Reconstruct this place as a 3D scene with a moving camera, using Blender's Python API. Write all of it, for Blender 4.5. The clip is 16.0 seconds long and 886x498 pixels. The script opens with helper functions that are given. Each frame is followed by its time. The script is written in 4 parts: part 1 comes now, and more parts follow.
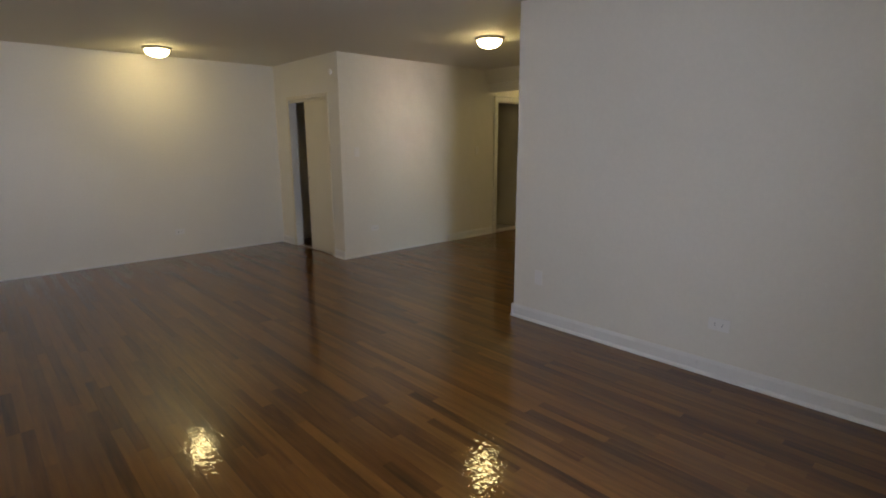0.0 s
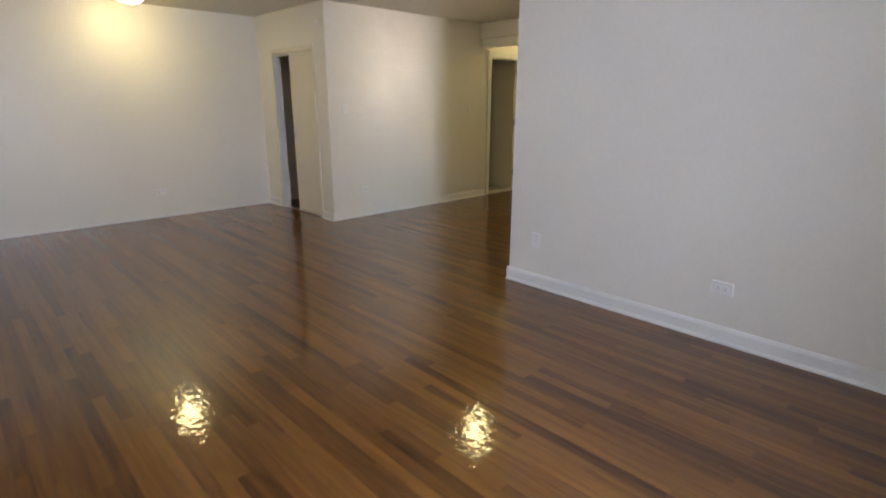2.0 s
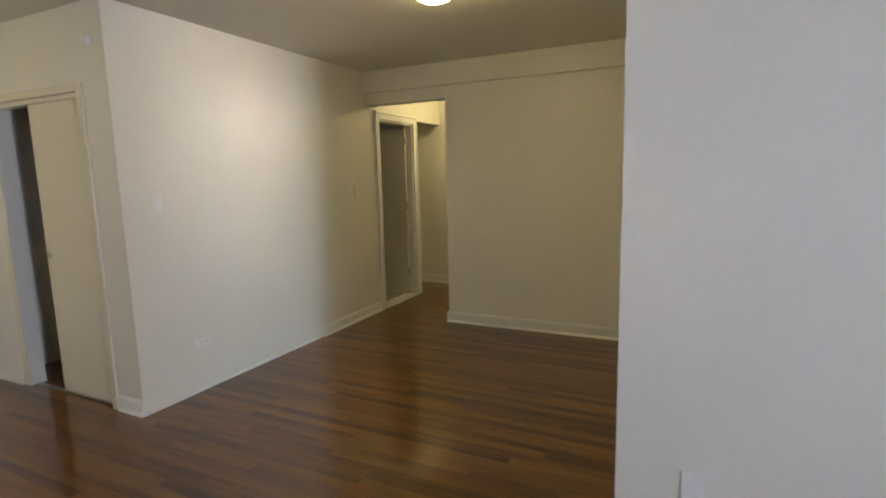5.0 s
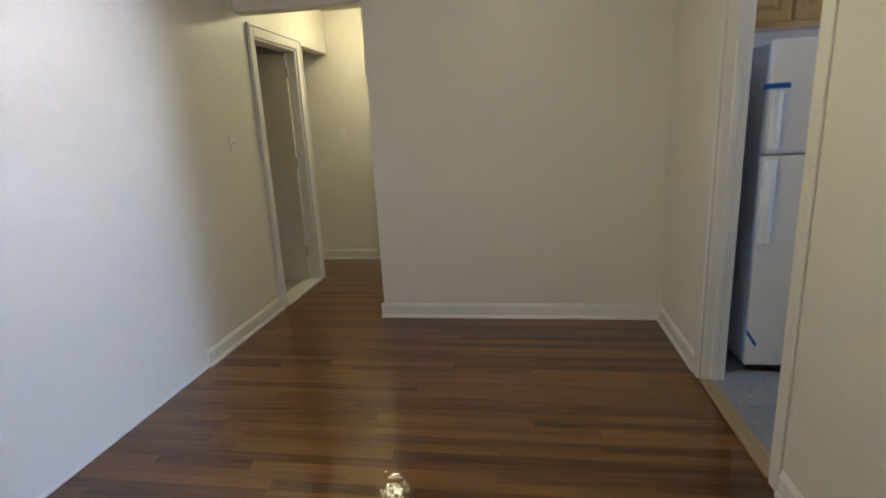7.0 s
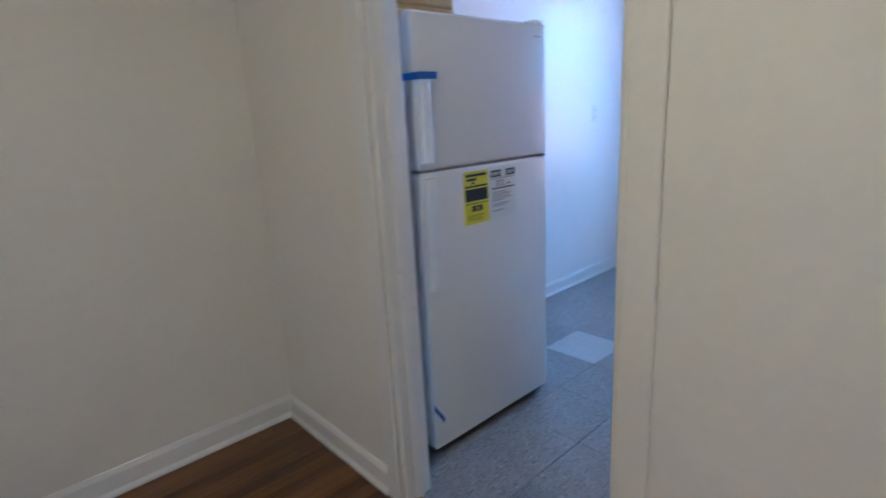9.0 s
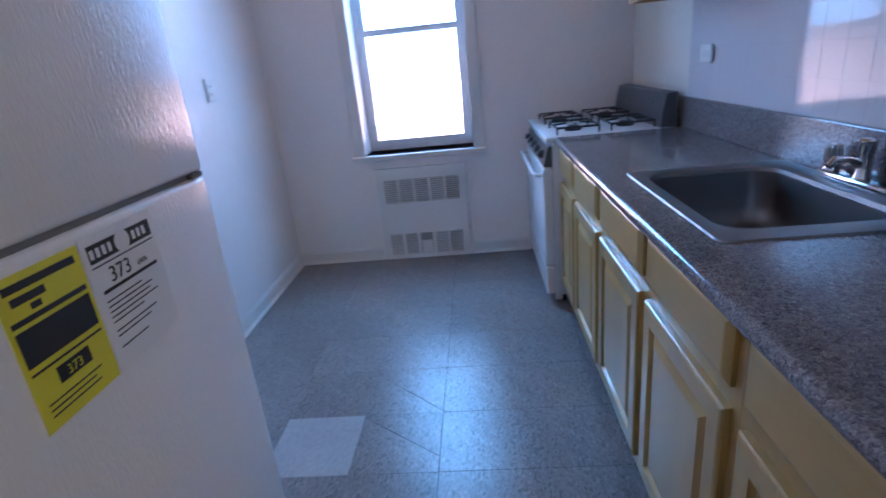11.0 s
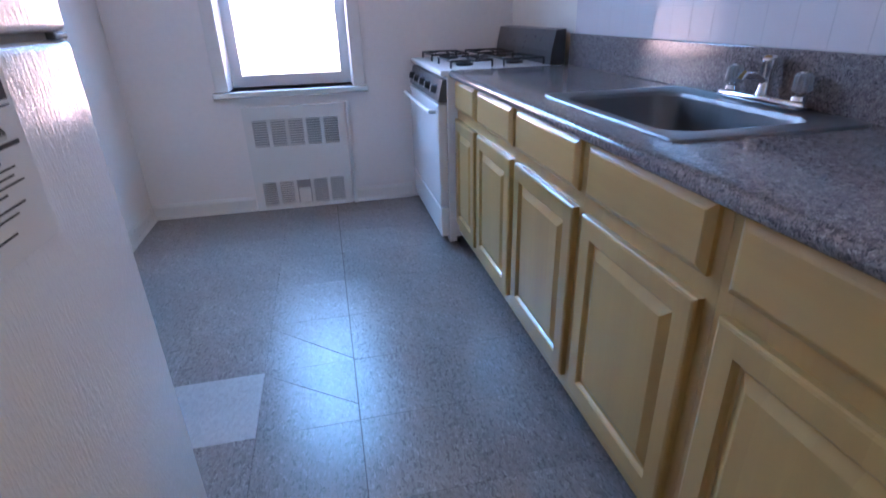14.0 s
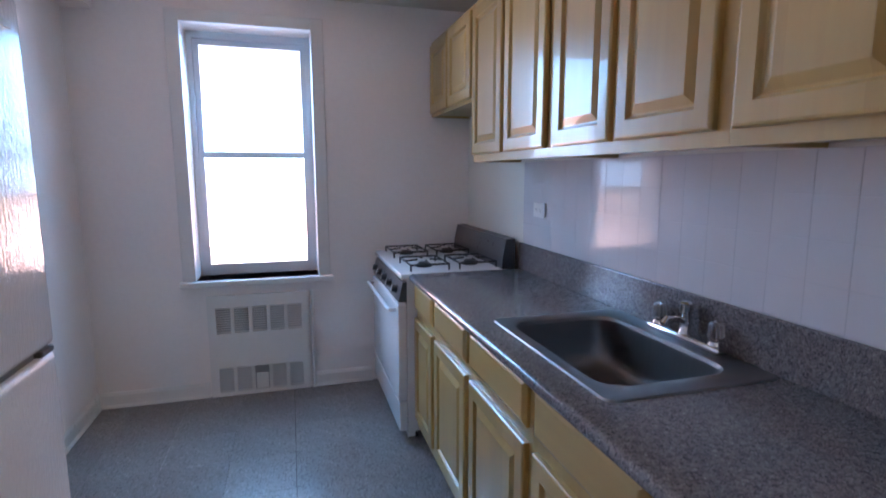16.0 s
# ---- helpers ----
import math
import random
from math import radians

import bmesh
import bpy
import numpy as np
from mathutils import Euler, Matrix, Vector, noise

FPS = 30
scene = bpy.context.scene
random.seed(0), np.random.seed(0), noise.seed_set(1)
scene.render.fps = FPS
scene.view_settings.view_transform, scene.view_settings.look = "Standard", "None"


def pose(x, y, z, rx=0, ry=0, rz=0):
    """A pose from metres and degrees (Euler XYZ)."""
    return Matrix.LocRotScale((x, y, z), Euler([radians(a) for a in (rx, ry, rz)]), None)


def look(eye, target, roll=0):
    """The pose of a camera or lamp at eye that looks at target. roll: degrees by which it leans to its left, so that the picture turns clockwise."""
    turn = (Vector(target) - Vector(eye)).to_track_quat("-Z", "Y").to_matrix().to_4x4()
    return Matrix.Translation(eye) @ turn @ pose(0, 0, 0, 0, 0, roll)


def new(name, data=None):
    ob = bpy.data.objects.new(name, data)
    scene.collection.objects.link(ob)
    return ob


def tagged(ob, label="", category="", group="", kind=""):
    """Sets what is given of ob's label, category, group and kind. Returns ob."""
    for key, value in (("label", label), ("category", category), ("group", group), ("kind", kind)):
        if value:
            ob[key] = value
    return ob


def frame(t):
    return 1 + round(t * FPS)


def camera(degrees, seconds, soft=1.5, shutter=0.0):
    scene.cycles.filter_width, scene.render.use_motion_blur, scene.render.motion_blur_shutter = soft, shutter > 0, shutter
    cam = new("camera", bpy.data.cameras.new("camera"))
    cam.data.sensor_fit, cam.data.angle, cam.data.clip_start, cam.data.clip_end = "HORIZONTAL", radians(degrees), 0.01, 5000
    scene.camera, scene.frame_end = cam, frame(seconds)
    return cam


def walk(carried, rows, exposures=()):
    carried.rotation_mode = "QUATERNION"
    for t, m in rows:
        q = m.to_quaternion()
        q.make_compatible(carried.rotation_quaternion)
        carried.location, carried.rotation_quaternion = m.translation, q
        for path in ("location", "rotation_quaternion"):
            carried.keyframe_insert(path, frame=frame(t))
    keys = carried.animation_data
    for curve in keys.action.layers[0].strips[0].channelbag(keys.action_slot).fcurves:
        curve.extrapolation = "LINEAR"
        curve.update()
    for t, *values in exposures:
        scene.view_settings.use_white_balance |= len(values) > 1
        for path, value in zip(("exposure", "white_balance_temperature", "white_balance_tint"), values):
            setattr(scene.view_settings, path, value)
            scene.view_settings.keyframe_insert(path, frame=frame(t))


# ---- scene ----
cam = camera(81, 16.0, soft=1.7, shutter=0.4)
PATH = [  # seconds, x, y, z, pitch, roll, yaw
    (0, 0.187, 0.276, 1.469, -11.85, 0.29, -42.62),
    (0.5, 0.123, 0.241, 1.469, -13.93, -0.25, -40.25),
    (1, 0.124, 0.231, 1.458, -16.19, -0.43, -38.40),
    (1.5, 0.145, 0.271, 1.435, -17.93, -1.52, -40.11),
    (2, 0.247, 0.411, 1.422, -15.90, -0.14, -43.87),
    (2.5, 0.535, 0.756, 1.498, -11.62, -1.39, -43.60),
    (3, 0.701, 1.125, 1.459, -9.30, 0.07, -50.45),
    (3.2, 0.825, 1.282, 1.478, -8.33, 0.50, -50.96),
    (5.5, 1.911, 3.107, 1.446, -7.95, 0.81, -66.49),
    (6, 2.217, 3.391, 1.444, -7.69, -0.22, -67.51),
    (6.5, 2.498, 3.667, 1.409, -12.14, 1.86, -77.94),
    (7, 2.690, 3.897, 1.381, -13.66, 2.77, -81.53),
    (7.5, 2.989, 4.012, 1.398, -16.15, 1.64, -88.03),
    (8, 3.249, 4.087, 1.360, -15.87, 3.09, -101.62),
    (8.5, 3.706, 4.061, 1.357, -14.82, 2.16, -112.99),
    (9, 4.057, 3.905, 1.343, -14.46, 3.12, -132.86),
    (9.2, 4.108, 3.793, 1.342, -14.69, 4.12, -135.89),
    (11.3, 5.023, 2.998, 1.301, -19.41, 2.48, -184.93),
    (11.5, 5.086, 2.991, 1.270, -18.44, 1.32, -188.99),
    (12, 5.106, 2.957, 1.140, -25.90, 2.78, -191.63),
    (12.5, 5.084, 2.947, 1.076, -34.21, 2.19, -191.50),
    (13, 5.074, 2.940, 1.075, -34.08, 1.99, -192.07),
    (13.5, 5.081, 2.934, 1.112, -29.31, 1.90, -191.56),
    (14, 5.093, 2.927, 1.170, -24.61, 1.47, -192.51),
    (14.5, 5.114, 2.940, 1.236, -20.82, 0.56, -192.46),
    (15, 5.112, 2.960, 1.333, -16.33, 0.97, -193.66),
    (15.5, 5.077, 2.950, 1.374, -12.43, 0.37, -195.39),
    (16, 5.075, 2.957, 1.427, -8.30, 0.00, -196.27),
]

EXPOSURES = [  # seconds, stops, kelvin, tint
    (0.0, -0.72, 7200, 19), (0.8, -0.32, 7150, 19), (2.0, 0.1, 6750, 20), (3.2, 0.06, 6800, 20), (5.5, 0.08, 6500, 18), (6.5, 0.26, 5800, 20), (7.0, 0.36, 5450, 24),
    (8.0, 0.6, 5150, 26), (9.0, 0.42, 4850, 30), (11.4, 0.1, 5200, 39), (12.5, 0.15, 5100, 44), (13.0, 0.44, 5150, 43), (13.5, 0.52, 5300, 40), (14.2, 0.48, 5600, 40),
    (15.2, 0.2, 5900, 39), (16.0, 0.08, 5950, 38)]
walk(cam, [(t, pose(x, y, z, 90 + p, r, w)) for t, x, y, z, p, r, w in PATH], EXPOSURES)

# ---- plan (metres) ----
CEIL = 2.49
FACADE = -0.505        # inner face of the window wall
LEFT = -0.01           # living room's side wall
BACK = 7.50            # living room's far wall
AX, AY = 3.49, 2.985   # free corner of the wall between living room and kitchen
CX, CY = 3.60, 5.81    # corner of the closet block
OX, OY = 6.215, 4.925    # wall across the foyer and its free end
KW, KE, KN = 3.88, 6.25, 2.87   # kitchen's west, east and door wall (inner faces)
KD0, KD1 = 4.545, 5.36  # kitchen doorway

# ---- world and lights ----
world = bpy.data.worlds.new("sky")
scene.world = world
world.use_nodes = True
wn = world.node_tree.nodes
sky = wn.new("ShaderNodeTexSky")
sky.sky_type = 'NISHITA'
sky.sun_disc = False
world.node_tree.links.new(sky.outputs[0], wn["Background"].inputs[0])
wn["Background"].inputs[1].default_value = 0.12


def lamp_light(name, kind, m, energy, color, size=0.1, size_y=None, spread=150):
    d = bpy.data.lights.new(name, kind)
    d.energy, d.color = energy, color
    if kind == 'AREA':
        d.shape, d.size, d.size_y, d.spread = 'RECTANGLE', size, size_y or size, radians(spread)
    elif kind == 'SUN':
        d.angle = size
    else:
        d.shadow_soft_size = size
    ob = new(name, d)
    ob.matrix_world = m
    return ob


# the sun stands behind the house: no direct light comes in
sky.sun_elevation, sky.sun_rotation = radians(42), radians(20)
lamp_light("sun", 'SUN', look((2.0, 5.5, 5.3), (0, 0, 0)), 3.0, (1, 0.95, 0.86), radians(0.5))
# the sky's light in the window openings
lamp_light("living_window_sky_light", 'AREA', look((1.04, FACADE - 0.27, 1.56), (1.04, 3, 1.05)), 94, (0.60, 0.75, 1.0), 0.58, 1.4, 150)
lamp_light("living_window_sunlit_street_light", 'AREA', look((1.04, FACADE - 0.24, 1.55), (4.67, 5.8, 1.9)), 3.2, (1.0, 0.86, 0.72), 0.5, 1.3, 15)
# light thrown up from the sunlit street, and the blue sky's light from above it
lamp_light("kitchen_window_low_daylight", 'AREA', look((5.29, FACADE - 0.27, 1.04), (5.29, 3, 3.6)), 7.4, (1.0, 0.68, 0.54), 0.62, 0.48, 100)
lamp_light("kitchen_window_high_daylight", 'AREA', look((5.29, FACADE - 0.27, 1.79), (5.29, 3, 0.3)), 21, (0.25, 0.68, 1.0), 0.66, 1.02, 140)
LAMPS = [(1.975, 6.90), (4.35, 4.09), (7.3, 5.2)]

# ---- materials ----


def mat(name, color, rough=0.5, metal=0.0, vary=0.06, scale=6.0, bump=0.0, bump_scale=60.0, stretch=None, spec=0.5, coat=0.0, grain=0.0, grain_scale=40.0, rv=0.08, wave=0.0):
    """A painted or plain surface: colour broken up at two scales, with fine relief."""
    m = bpy.data.materials.new(name)
    m.use_nodes = True
    n, l = m.node_tree.nodes, m.node_tree.links
    b = n["Principled BSDF"]
    tc = n.new("ShaderNodeTexCoord")
    mp = n.new("ShaderNodeMapping")
    l.new(tc.outputs["Object"], mp.inputs[0])
    if stretch:
        mp.inputs["Scale"].default_value = stretch
    big = n.new("ShaderNodeTexNoise")
    big.inputs["Scale"].default_value, big.inputs["Detail"].default_value = scale, 4
    l.new(mp.outputs[0], big.inputs[0])
    fine = n.new("ShaderNodeTexNoise")
    fine.inputs["Scale"].default_value, fine.inputs["Detail"].default_value = grain_scale, 5
    l.new(mp.outputs[0], fine.inputs[0])
    mix = n.new("ShaderNodeMix")
    mix.data_type = 'RGBA'
    c = Vector(color)
    mix.inputs["A"].default_value = (*(c * (1 - vary)), 1)
    mix.inputs["B"].default_value = (*[min(1, v * (1 + vary)) for v in c], 1)
    l.new(big.outputs[0], mix.inputs["Factor"])
    out = mix.outputs["Result"]
    if grain:
        g = n.new("ShaderNodeMix")
        g.data_type, g.blend_type = 'RGBA', 'MULTIPLY'
        ramp = n.new("ShaderNodeMapRange")
        ramp.inputs["From Min"].default_value, ramp.inputs["From Max"].default_value = 0.3, 0.7
        ramp.inputs["To Min"].default_value, ramp.inputs["To Max"].default_value = 1 - grain, 1
        l.new(fine.outputs[0], ramp.inputs["Value"])
        g.inputs["Factor"].default_value = 1
        l.new(out, g.inputs["A"])
        l.new(ramp.outputs[0], g.inputs["B"])
        out = g.outputs["Result"]
    l.new(out, b.inputs["Base Color"])
    rr = n.new("ShaderNodeMapRange")
    rr.inputs["To Min"].default_value, rr.inputs["To Max"].default_value = max(0.02, rough - rv), min(1, rough + rv)
    l.new(fine.outputs[0], rr.inputs["Value"])
    l.new(rr.outputs[0], b.inputs["Roughness"])
    b.inputs["Metallic"].default_value = metal
    b.inputs["Specular IOR Level"].default_value = spec
    b.inputs["Coat Weight"].default_value = coat
    b.inputs["Coat Roughness"].default_value = 0.08
    if bump:
        bn = n.new("ShaderNodeTexNoise")
        bn.inputs["Scale"].default_value, bn.inputs["Detail"].default_value = bump_scale, 3
        l.new(mp.outputs[0], bn.inputs[0])
        bp = n.new("ShaderNodeBump")
        bp.inputs["Strength"].default_value, bp.inputs["Distance"].default_value = bump, 0.004
        l.new(bn.outputs[0], bp.inputs["Height"])
        l.new(bp.outputs[0], b.inputs["Normal"])
        if wave:
            wn_ = n.new("ShaderNodeTexNoise")
            wn_.inputs["Scale"].default_value, wn_.inputs["Detail"].default_value = 2.2, 2
            l.new(mp.outputs[0], wn_.inputs[0])
            wb = n.new("ShaderNodeBump")
            wb.inputs["Strength"].default_value, wb.inputs["Distance"].default_value = wave, 0.03
            l.new(wn_.outputs[0], wb.inputs["Height"])
            l.new(wb.outputs[0], bp.inputs["Normal"])
    return m


def wood_strip(name, dark, light, rough, along, ring=14.0, island=False, coat=0.0, ripple=0.0, own=0.32, grain=0.55, stave=0.0, spec=0.5):
    """Wood with its grain along one axis, each piece of its own tone."""
    m = bpy.data.materials.new(name)
    m.use_nodes = True
    n, l = m.node_tree.nodes, m.node_tree.links
    b = n["Principled BSDF"]
    tc = n.new("ShaderNodeTexCoord")
    if island:
        seed = n.new("ShaderNodeNewGeometry").outputs["Random Per Island"]
    else:
        seed = n.new("ShaderNodeObjectInfo").outputs["Random"]
    off = n.new("ShaderNodeVectorMath")
    off.operation = 'ADD'
    sc = n.new("ShaderNodeMath")
    sc.operation = 'MULTIPLY'
    sc.inputs[1].default_value = 37.0
    l.new(seed, sc.inputs[0])
    l.new(tc.outputs["Object"], off.inputs[0])
    l.new(sc.outputs[0], off.inputs[1])
    mp = n.new("ShaderNodeMapping")
    s = [1.0, 1.0, 1.0]
    s[along] = 0.07
    mp.inputs["Scale"].default_value = s
    l.new(off.outputs[0], mp.inputs[0])
    g1 = n.new("ShaderNodeTexNoise")
    g1.inputs["Scale"].default_value, g1.inputs["Detail"].default_value, g1.inputs["Roughness"].default_value = ring * 3, 3, 0.55
    g1.inputs["Distortion"].default_value = 0.6
    l.new(mp.outputs[0], g1.inputs[0])
    g2 = n.new("ShaderNodeTexNoise")
    g2.inputs["Scale"].default_value, g2.inputs["Detail"].default_value = ring * 9, 2
    l.new(mp.outputs[0], g2.inputs[0])
    add = n.new("ShaderNodeMath")
    add.operation = 'MULTIPLY_ADD'
    add.inputs[1].default_value = 0.35
    l.new(g2.outputs[0], add.inputs[0])
    l.new(g1.outputs[0], add.inputs[2])
    soften = n.new("ShaderNodeMath")
    soften.operation = 'MULTIPLY'
    soften.inputs[1].default_value = grain
    l.new(add.outputs[0], soften.inputs[0])
    tone = n.new("ShaderNodeMath")
    tone.operation = 'MULTIPLY_ADD'
    tone.inputs[1].default_value = own
    l.new(seed, tone.inputs[0])
    l.new(soften.outputs[0], tone.inputs[2])
    tones = tone.outputs[0]
    if stave:
        # glued-up staves, each of its own tone
        sep = n.new("ShaderNodeSeparateXYZ")
        l.new(off.outputs[0], sep.inputs[0])
        cut = n.new("ShaderNodeMath")
        cut.operation = 'SNAP'
        cut.inputs[1].default_value = stave
        l.new(sep.outputs[1], cut.inputs[0])
        wh = n.new("ShaderNodeTexWhiteNoise")
        wh.noise_dimensions = '1D'
        l.new(cut.outputs[0], wh.inputs["W"])
        st = n.new("ShaderNodeMath")
        st.operation = 'MULTIPLY_ADD'
        st.inputs[1].default_value = 0.18
        l.new(wh.outputs["Value"], st.inputs[0])
        l.new(tones, st.inputs[2])
        tones = st.outputs[0]
    rng = n.new("ShaderNodeMapRange")
    rng.inputs["From Min"].default_value, rng.inputs["From Max"].default_value = 0.45 * grain, 0.92 * grain + own + (0.18 if stave else 0)
    l.new(tones, rng.inputs["Value"])
    mix = n.new("ShaderNodeMix")
    mix.data_type = 'RGBA'
    mix.inputs["A"].default_value, mix.inputs["B"].default_value = (*dark, 1), (*light, 1)
    l.new(rng.outputs[0], mix.inputs["Factor"])
    l.new(mix.outputs["Result"], b.inputs["Base Color"])
    rr = n.new("ShaderNodeMapRange")
    rr.inputs["To Min"].default_value, rr.inputs["To Max"].default_value = (rough - 0.01, rough + 0.02) if stave or not ripple else (rough - 0.05, rough + 0.08)
    l.new(g1.outputs[0], rr.inputs["Value"])
    l.new(rr.outputs[0], b.inputs["Roughness"])
    b.inputs["Coat Weight"].default_value, b.inputs["Coat Roughness"].default_value = coat, 0.035
    b.inputs["Specular IOR Level"].default_value = spec
    bp = n.new("ShaderNodeBump")
    bp.inputs["Strength"].default_value, bp.inputs["Distance"].default_value = 0.005, 0.001
    l.new(g1.outputs[0], bp.inputs["Height"])
    if ripple:
        wv = n.new("ShaderNodeTexNoise")
        wv.inputs["Scale"].default_value, wv.inputs["Detail"].default_value = 38, 2
        l.new(off.outputs[0], wv.inputs[0])
        b2 = n.new("ShaderNodeBump")
        b2.inputs["Strength"].default_value, b2.inputs["Distance"].default_value = ripple, 0.004
        l.new(wv.outputs[0], b2.inputs["Height"])
        l.new(bp.outputs[0], b2.inputs["Normal"])
        l.new(bp.outputs[0], b.inputs["Normal"])
        l.new(b2.outputs[0], b.inputs["Coat Normal"])
    else:
        l.new(bp.outputs[0], b.inputs["Normal"])
    return m


def emitter(name, color, strength):
    m = bpy.data.materials.new(name)
    m.use_nodes = True
    b = m.node_tree.nodes["Principled BSDF"]
    b.inputs["Base Color"].default_value = (*color, 1)
    b.inputs["Emission Color"].default_value = (*color, 1)
    b.inputs["Emission Strength"].default_value = strength
    return m


M_WALL = mat("cream_wall_paint", (0.78, 0.745, 0.66), 0.40, vary=0.035, scale=1.2, bump=0.1, bump_scale=45, grain=0.03, wave=0.5)
M_KWALL = mat("white_wall_paint", (0.87, 0.82, 0.78), 0.4, vary=0.035, scale=1.5, bump=0.1, bump_scale=45, grain=0.03, wave=0.5)
M_CEIL = mat("ceiling_paint", (0.74, 0.70, 0.60), 0.7, vary=0.03, scale=1.0, bump=0.1, bump_scale=50)
M_TRIM = mat("gloss_white_trim_paint", (0.76, 0.745, 0.71), 0.3, vary=0.03, scale=8, bump=0.04, bump_scale=30)
M_FLOOR = wood_strip("varnished_oak_strip", (0.038, 0.0112, 0.0024), (0.205, 0.081, 0.016), 0.34, 1, own=0.42, grain=0.75, ring=8, coat=1.0, spec=0.08, ripple=0.28)
M_FLOORJ = wood_strip("varnished_oak_strip_far", (0.038, 0.0112, 0.0024), (0.205, 0.081, 0.016), 0.34, 1, own=0.42, grain=0.75, ring=8, coat=1.0, spec=0.08, island=True, ripple=0.28)
M_SUBFLOOR = mat("dark_board_joint", (0.03, 0.014, 0.007), 0.6)
M_LAMP = emitter("glowing_frosted_glass", (1.0, 0.87, 0.40), 52)
M_METAL = mat("brushed_nickel", (0.55, 0.52, 0.47), 0.35, metal=1.0)
M_CHROME = mat("chrome", (0.75, 0.75, 0.76), 0.08, metal=1.0, vary=0.02)
M_STEEL = mat("brushed_stainless_steel", (0.24, 0.235, 0.235), 0.38, metal=1.0, vary=0.08, stretch=(1, 12, 1), bump=0.03, bump_scale=120)
M_DOOR = mat("cream_door_paint", (0.72, 0.66, 0.53), 0.38, vary=0.04, scale=4, bump=0.04, bump_scale=40)
M_PLATE = mat("white_plastic_plate", (0.80, 0.78, 0.74), 0.35, vary=0.02)
M_DARK = mat("black_plastic", (0.02, 0.02, 0.022), 0.35)
M_GASKET = mat("grey_rubber_gasket", (0.22, 0.22, 0.225), 0.6)
M_GREYDK = mat("dark_grey_enamel", (0.07, 0.07, 0.075), 0.3)
M_ENAMEL = mat("white_enamel", (0.80, 0.80, 0.80), 0.22, vary=0.02, scale=5)
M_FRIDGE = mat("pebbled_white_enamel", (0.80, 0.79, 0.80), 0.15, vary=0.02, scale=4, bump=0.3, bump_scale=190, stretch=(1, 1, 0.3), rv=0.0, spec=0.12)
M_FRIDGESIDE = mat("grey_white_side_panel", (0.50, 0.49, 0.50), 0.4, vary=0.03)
M_TILE = mat("glazed_white_wall_tile", (0.66, 0.63, 0.63), 0.07, vary=0.02, scale=7, spec=0.17, rv=0.015)
M_GROUT = mat("pale_grey_grout", (0.56, 0.54, 0.54), 0.8)
M_OAK = wood_strip("varnished_light_oak", (0.395, 0.238, 0.068), (0.575, 0.378, 0.12), 0.33, 2, ring=6, coat=0.45, own=0.3, grain=0.3, stave=0.078)
M_OAKY = wood_strip("varnished_light_oak_level_grain", (0.43, 0.263, 0.077), (0.55, 0.36, 0.113), 0.33, 1, ring=6, coat=0.45, grain=0.4)
M_SILL = mat("worn_wood_saddle", (0.34, 0.22, 0.09), 0.45, vary=0.2, scale=5, stretch=(0.2, 3, 3), grain=0.3)
M_MARBLE = mat("white_marble_saddle", (0.66, 0.64, 0.60), 0.3, vary=0.12, scale=6)
M_BATHTILE = mat("small_grey_bath_tile", (0.28, 0.28, 0.28), 0.35, vary=0.2, scale=20)
M_BLUETAPE = mat("blue_tape", (0.01, 0.10, 0.42), 0.5, vary=0.1)
M_YELLOW = mat("yellow_paper", (0.72, 0.66, 0.02), 0.6, vary=0.04)
M_PAPER = mat("white_paper", (0.78, 0.78, 0.80), 0.6, vary=0.03)
M_INK = mat("black_ink", (0.02, 0.02, 0.025), 0.6)
M_INTERCOM = mat("painted_steel_plate", (0.56, 0.53, 0.44), 0.45, vary=0.05)
M_RED = mat("dull_red_button", (0.25, 0.05, 0.03), 0.4)
M_IRON = mat("cast_iron", (0.025, 0.025, 0.027), 0.55, bump=0.1, bump_scale=200)
M_GLASS = bpy.data.materials.new("window_glass")
M_GLASS.use_nodes = True
gb = M_GLASS.node_tree.nodes["Principled BSDF"]
gb.inputs["Transmission Weight"].default_value, gb.inputs["Roughness"].default_value, gb.inputs["IOR"].default_value = 1.0, 0.0, 1.45
M_KNOB = bpy.data.materials.new("clear_acrylic")
M_KNOB.use_nodes = True
gb = M_KNOB.node_tree.nodes["Principled BSDF"]
gb.inputs["Transmission Weight"].default_value, gb.inputs["Roughness"].default_value, gb.inputs["IOR"].default_value = 0.6, 0.08, 1.49
gb.inputs["Base Color"].default_value = (0.6, 0.62, 0.65, 1)


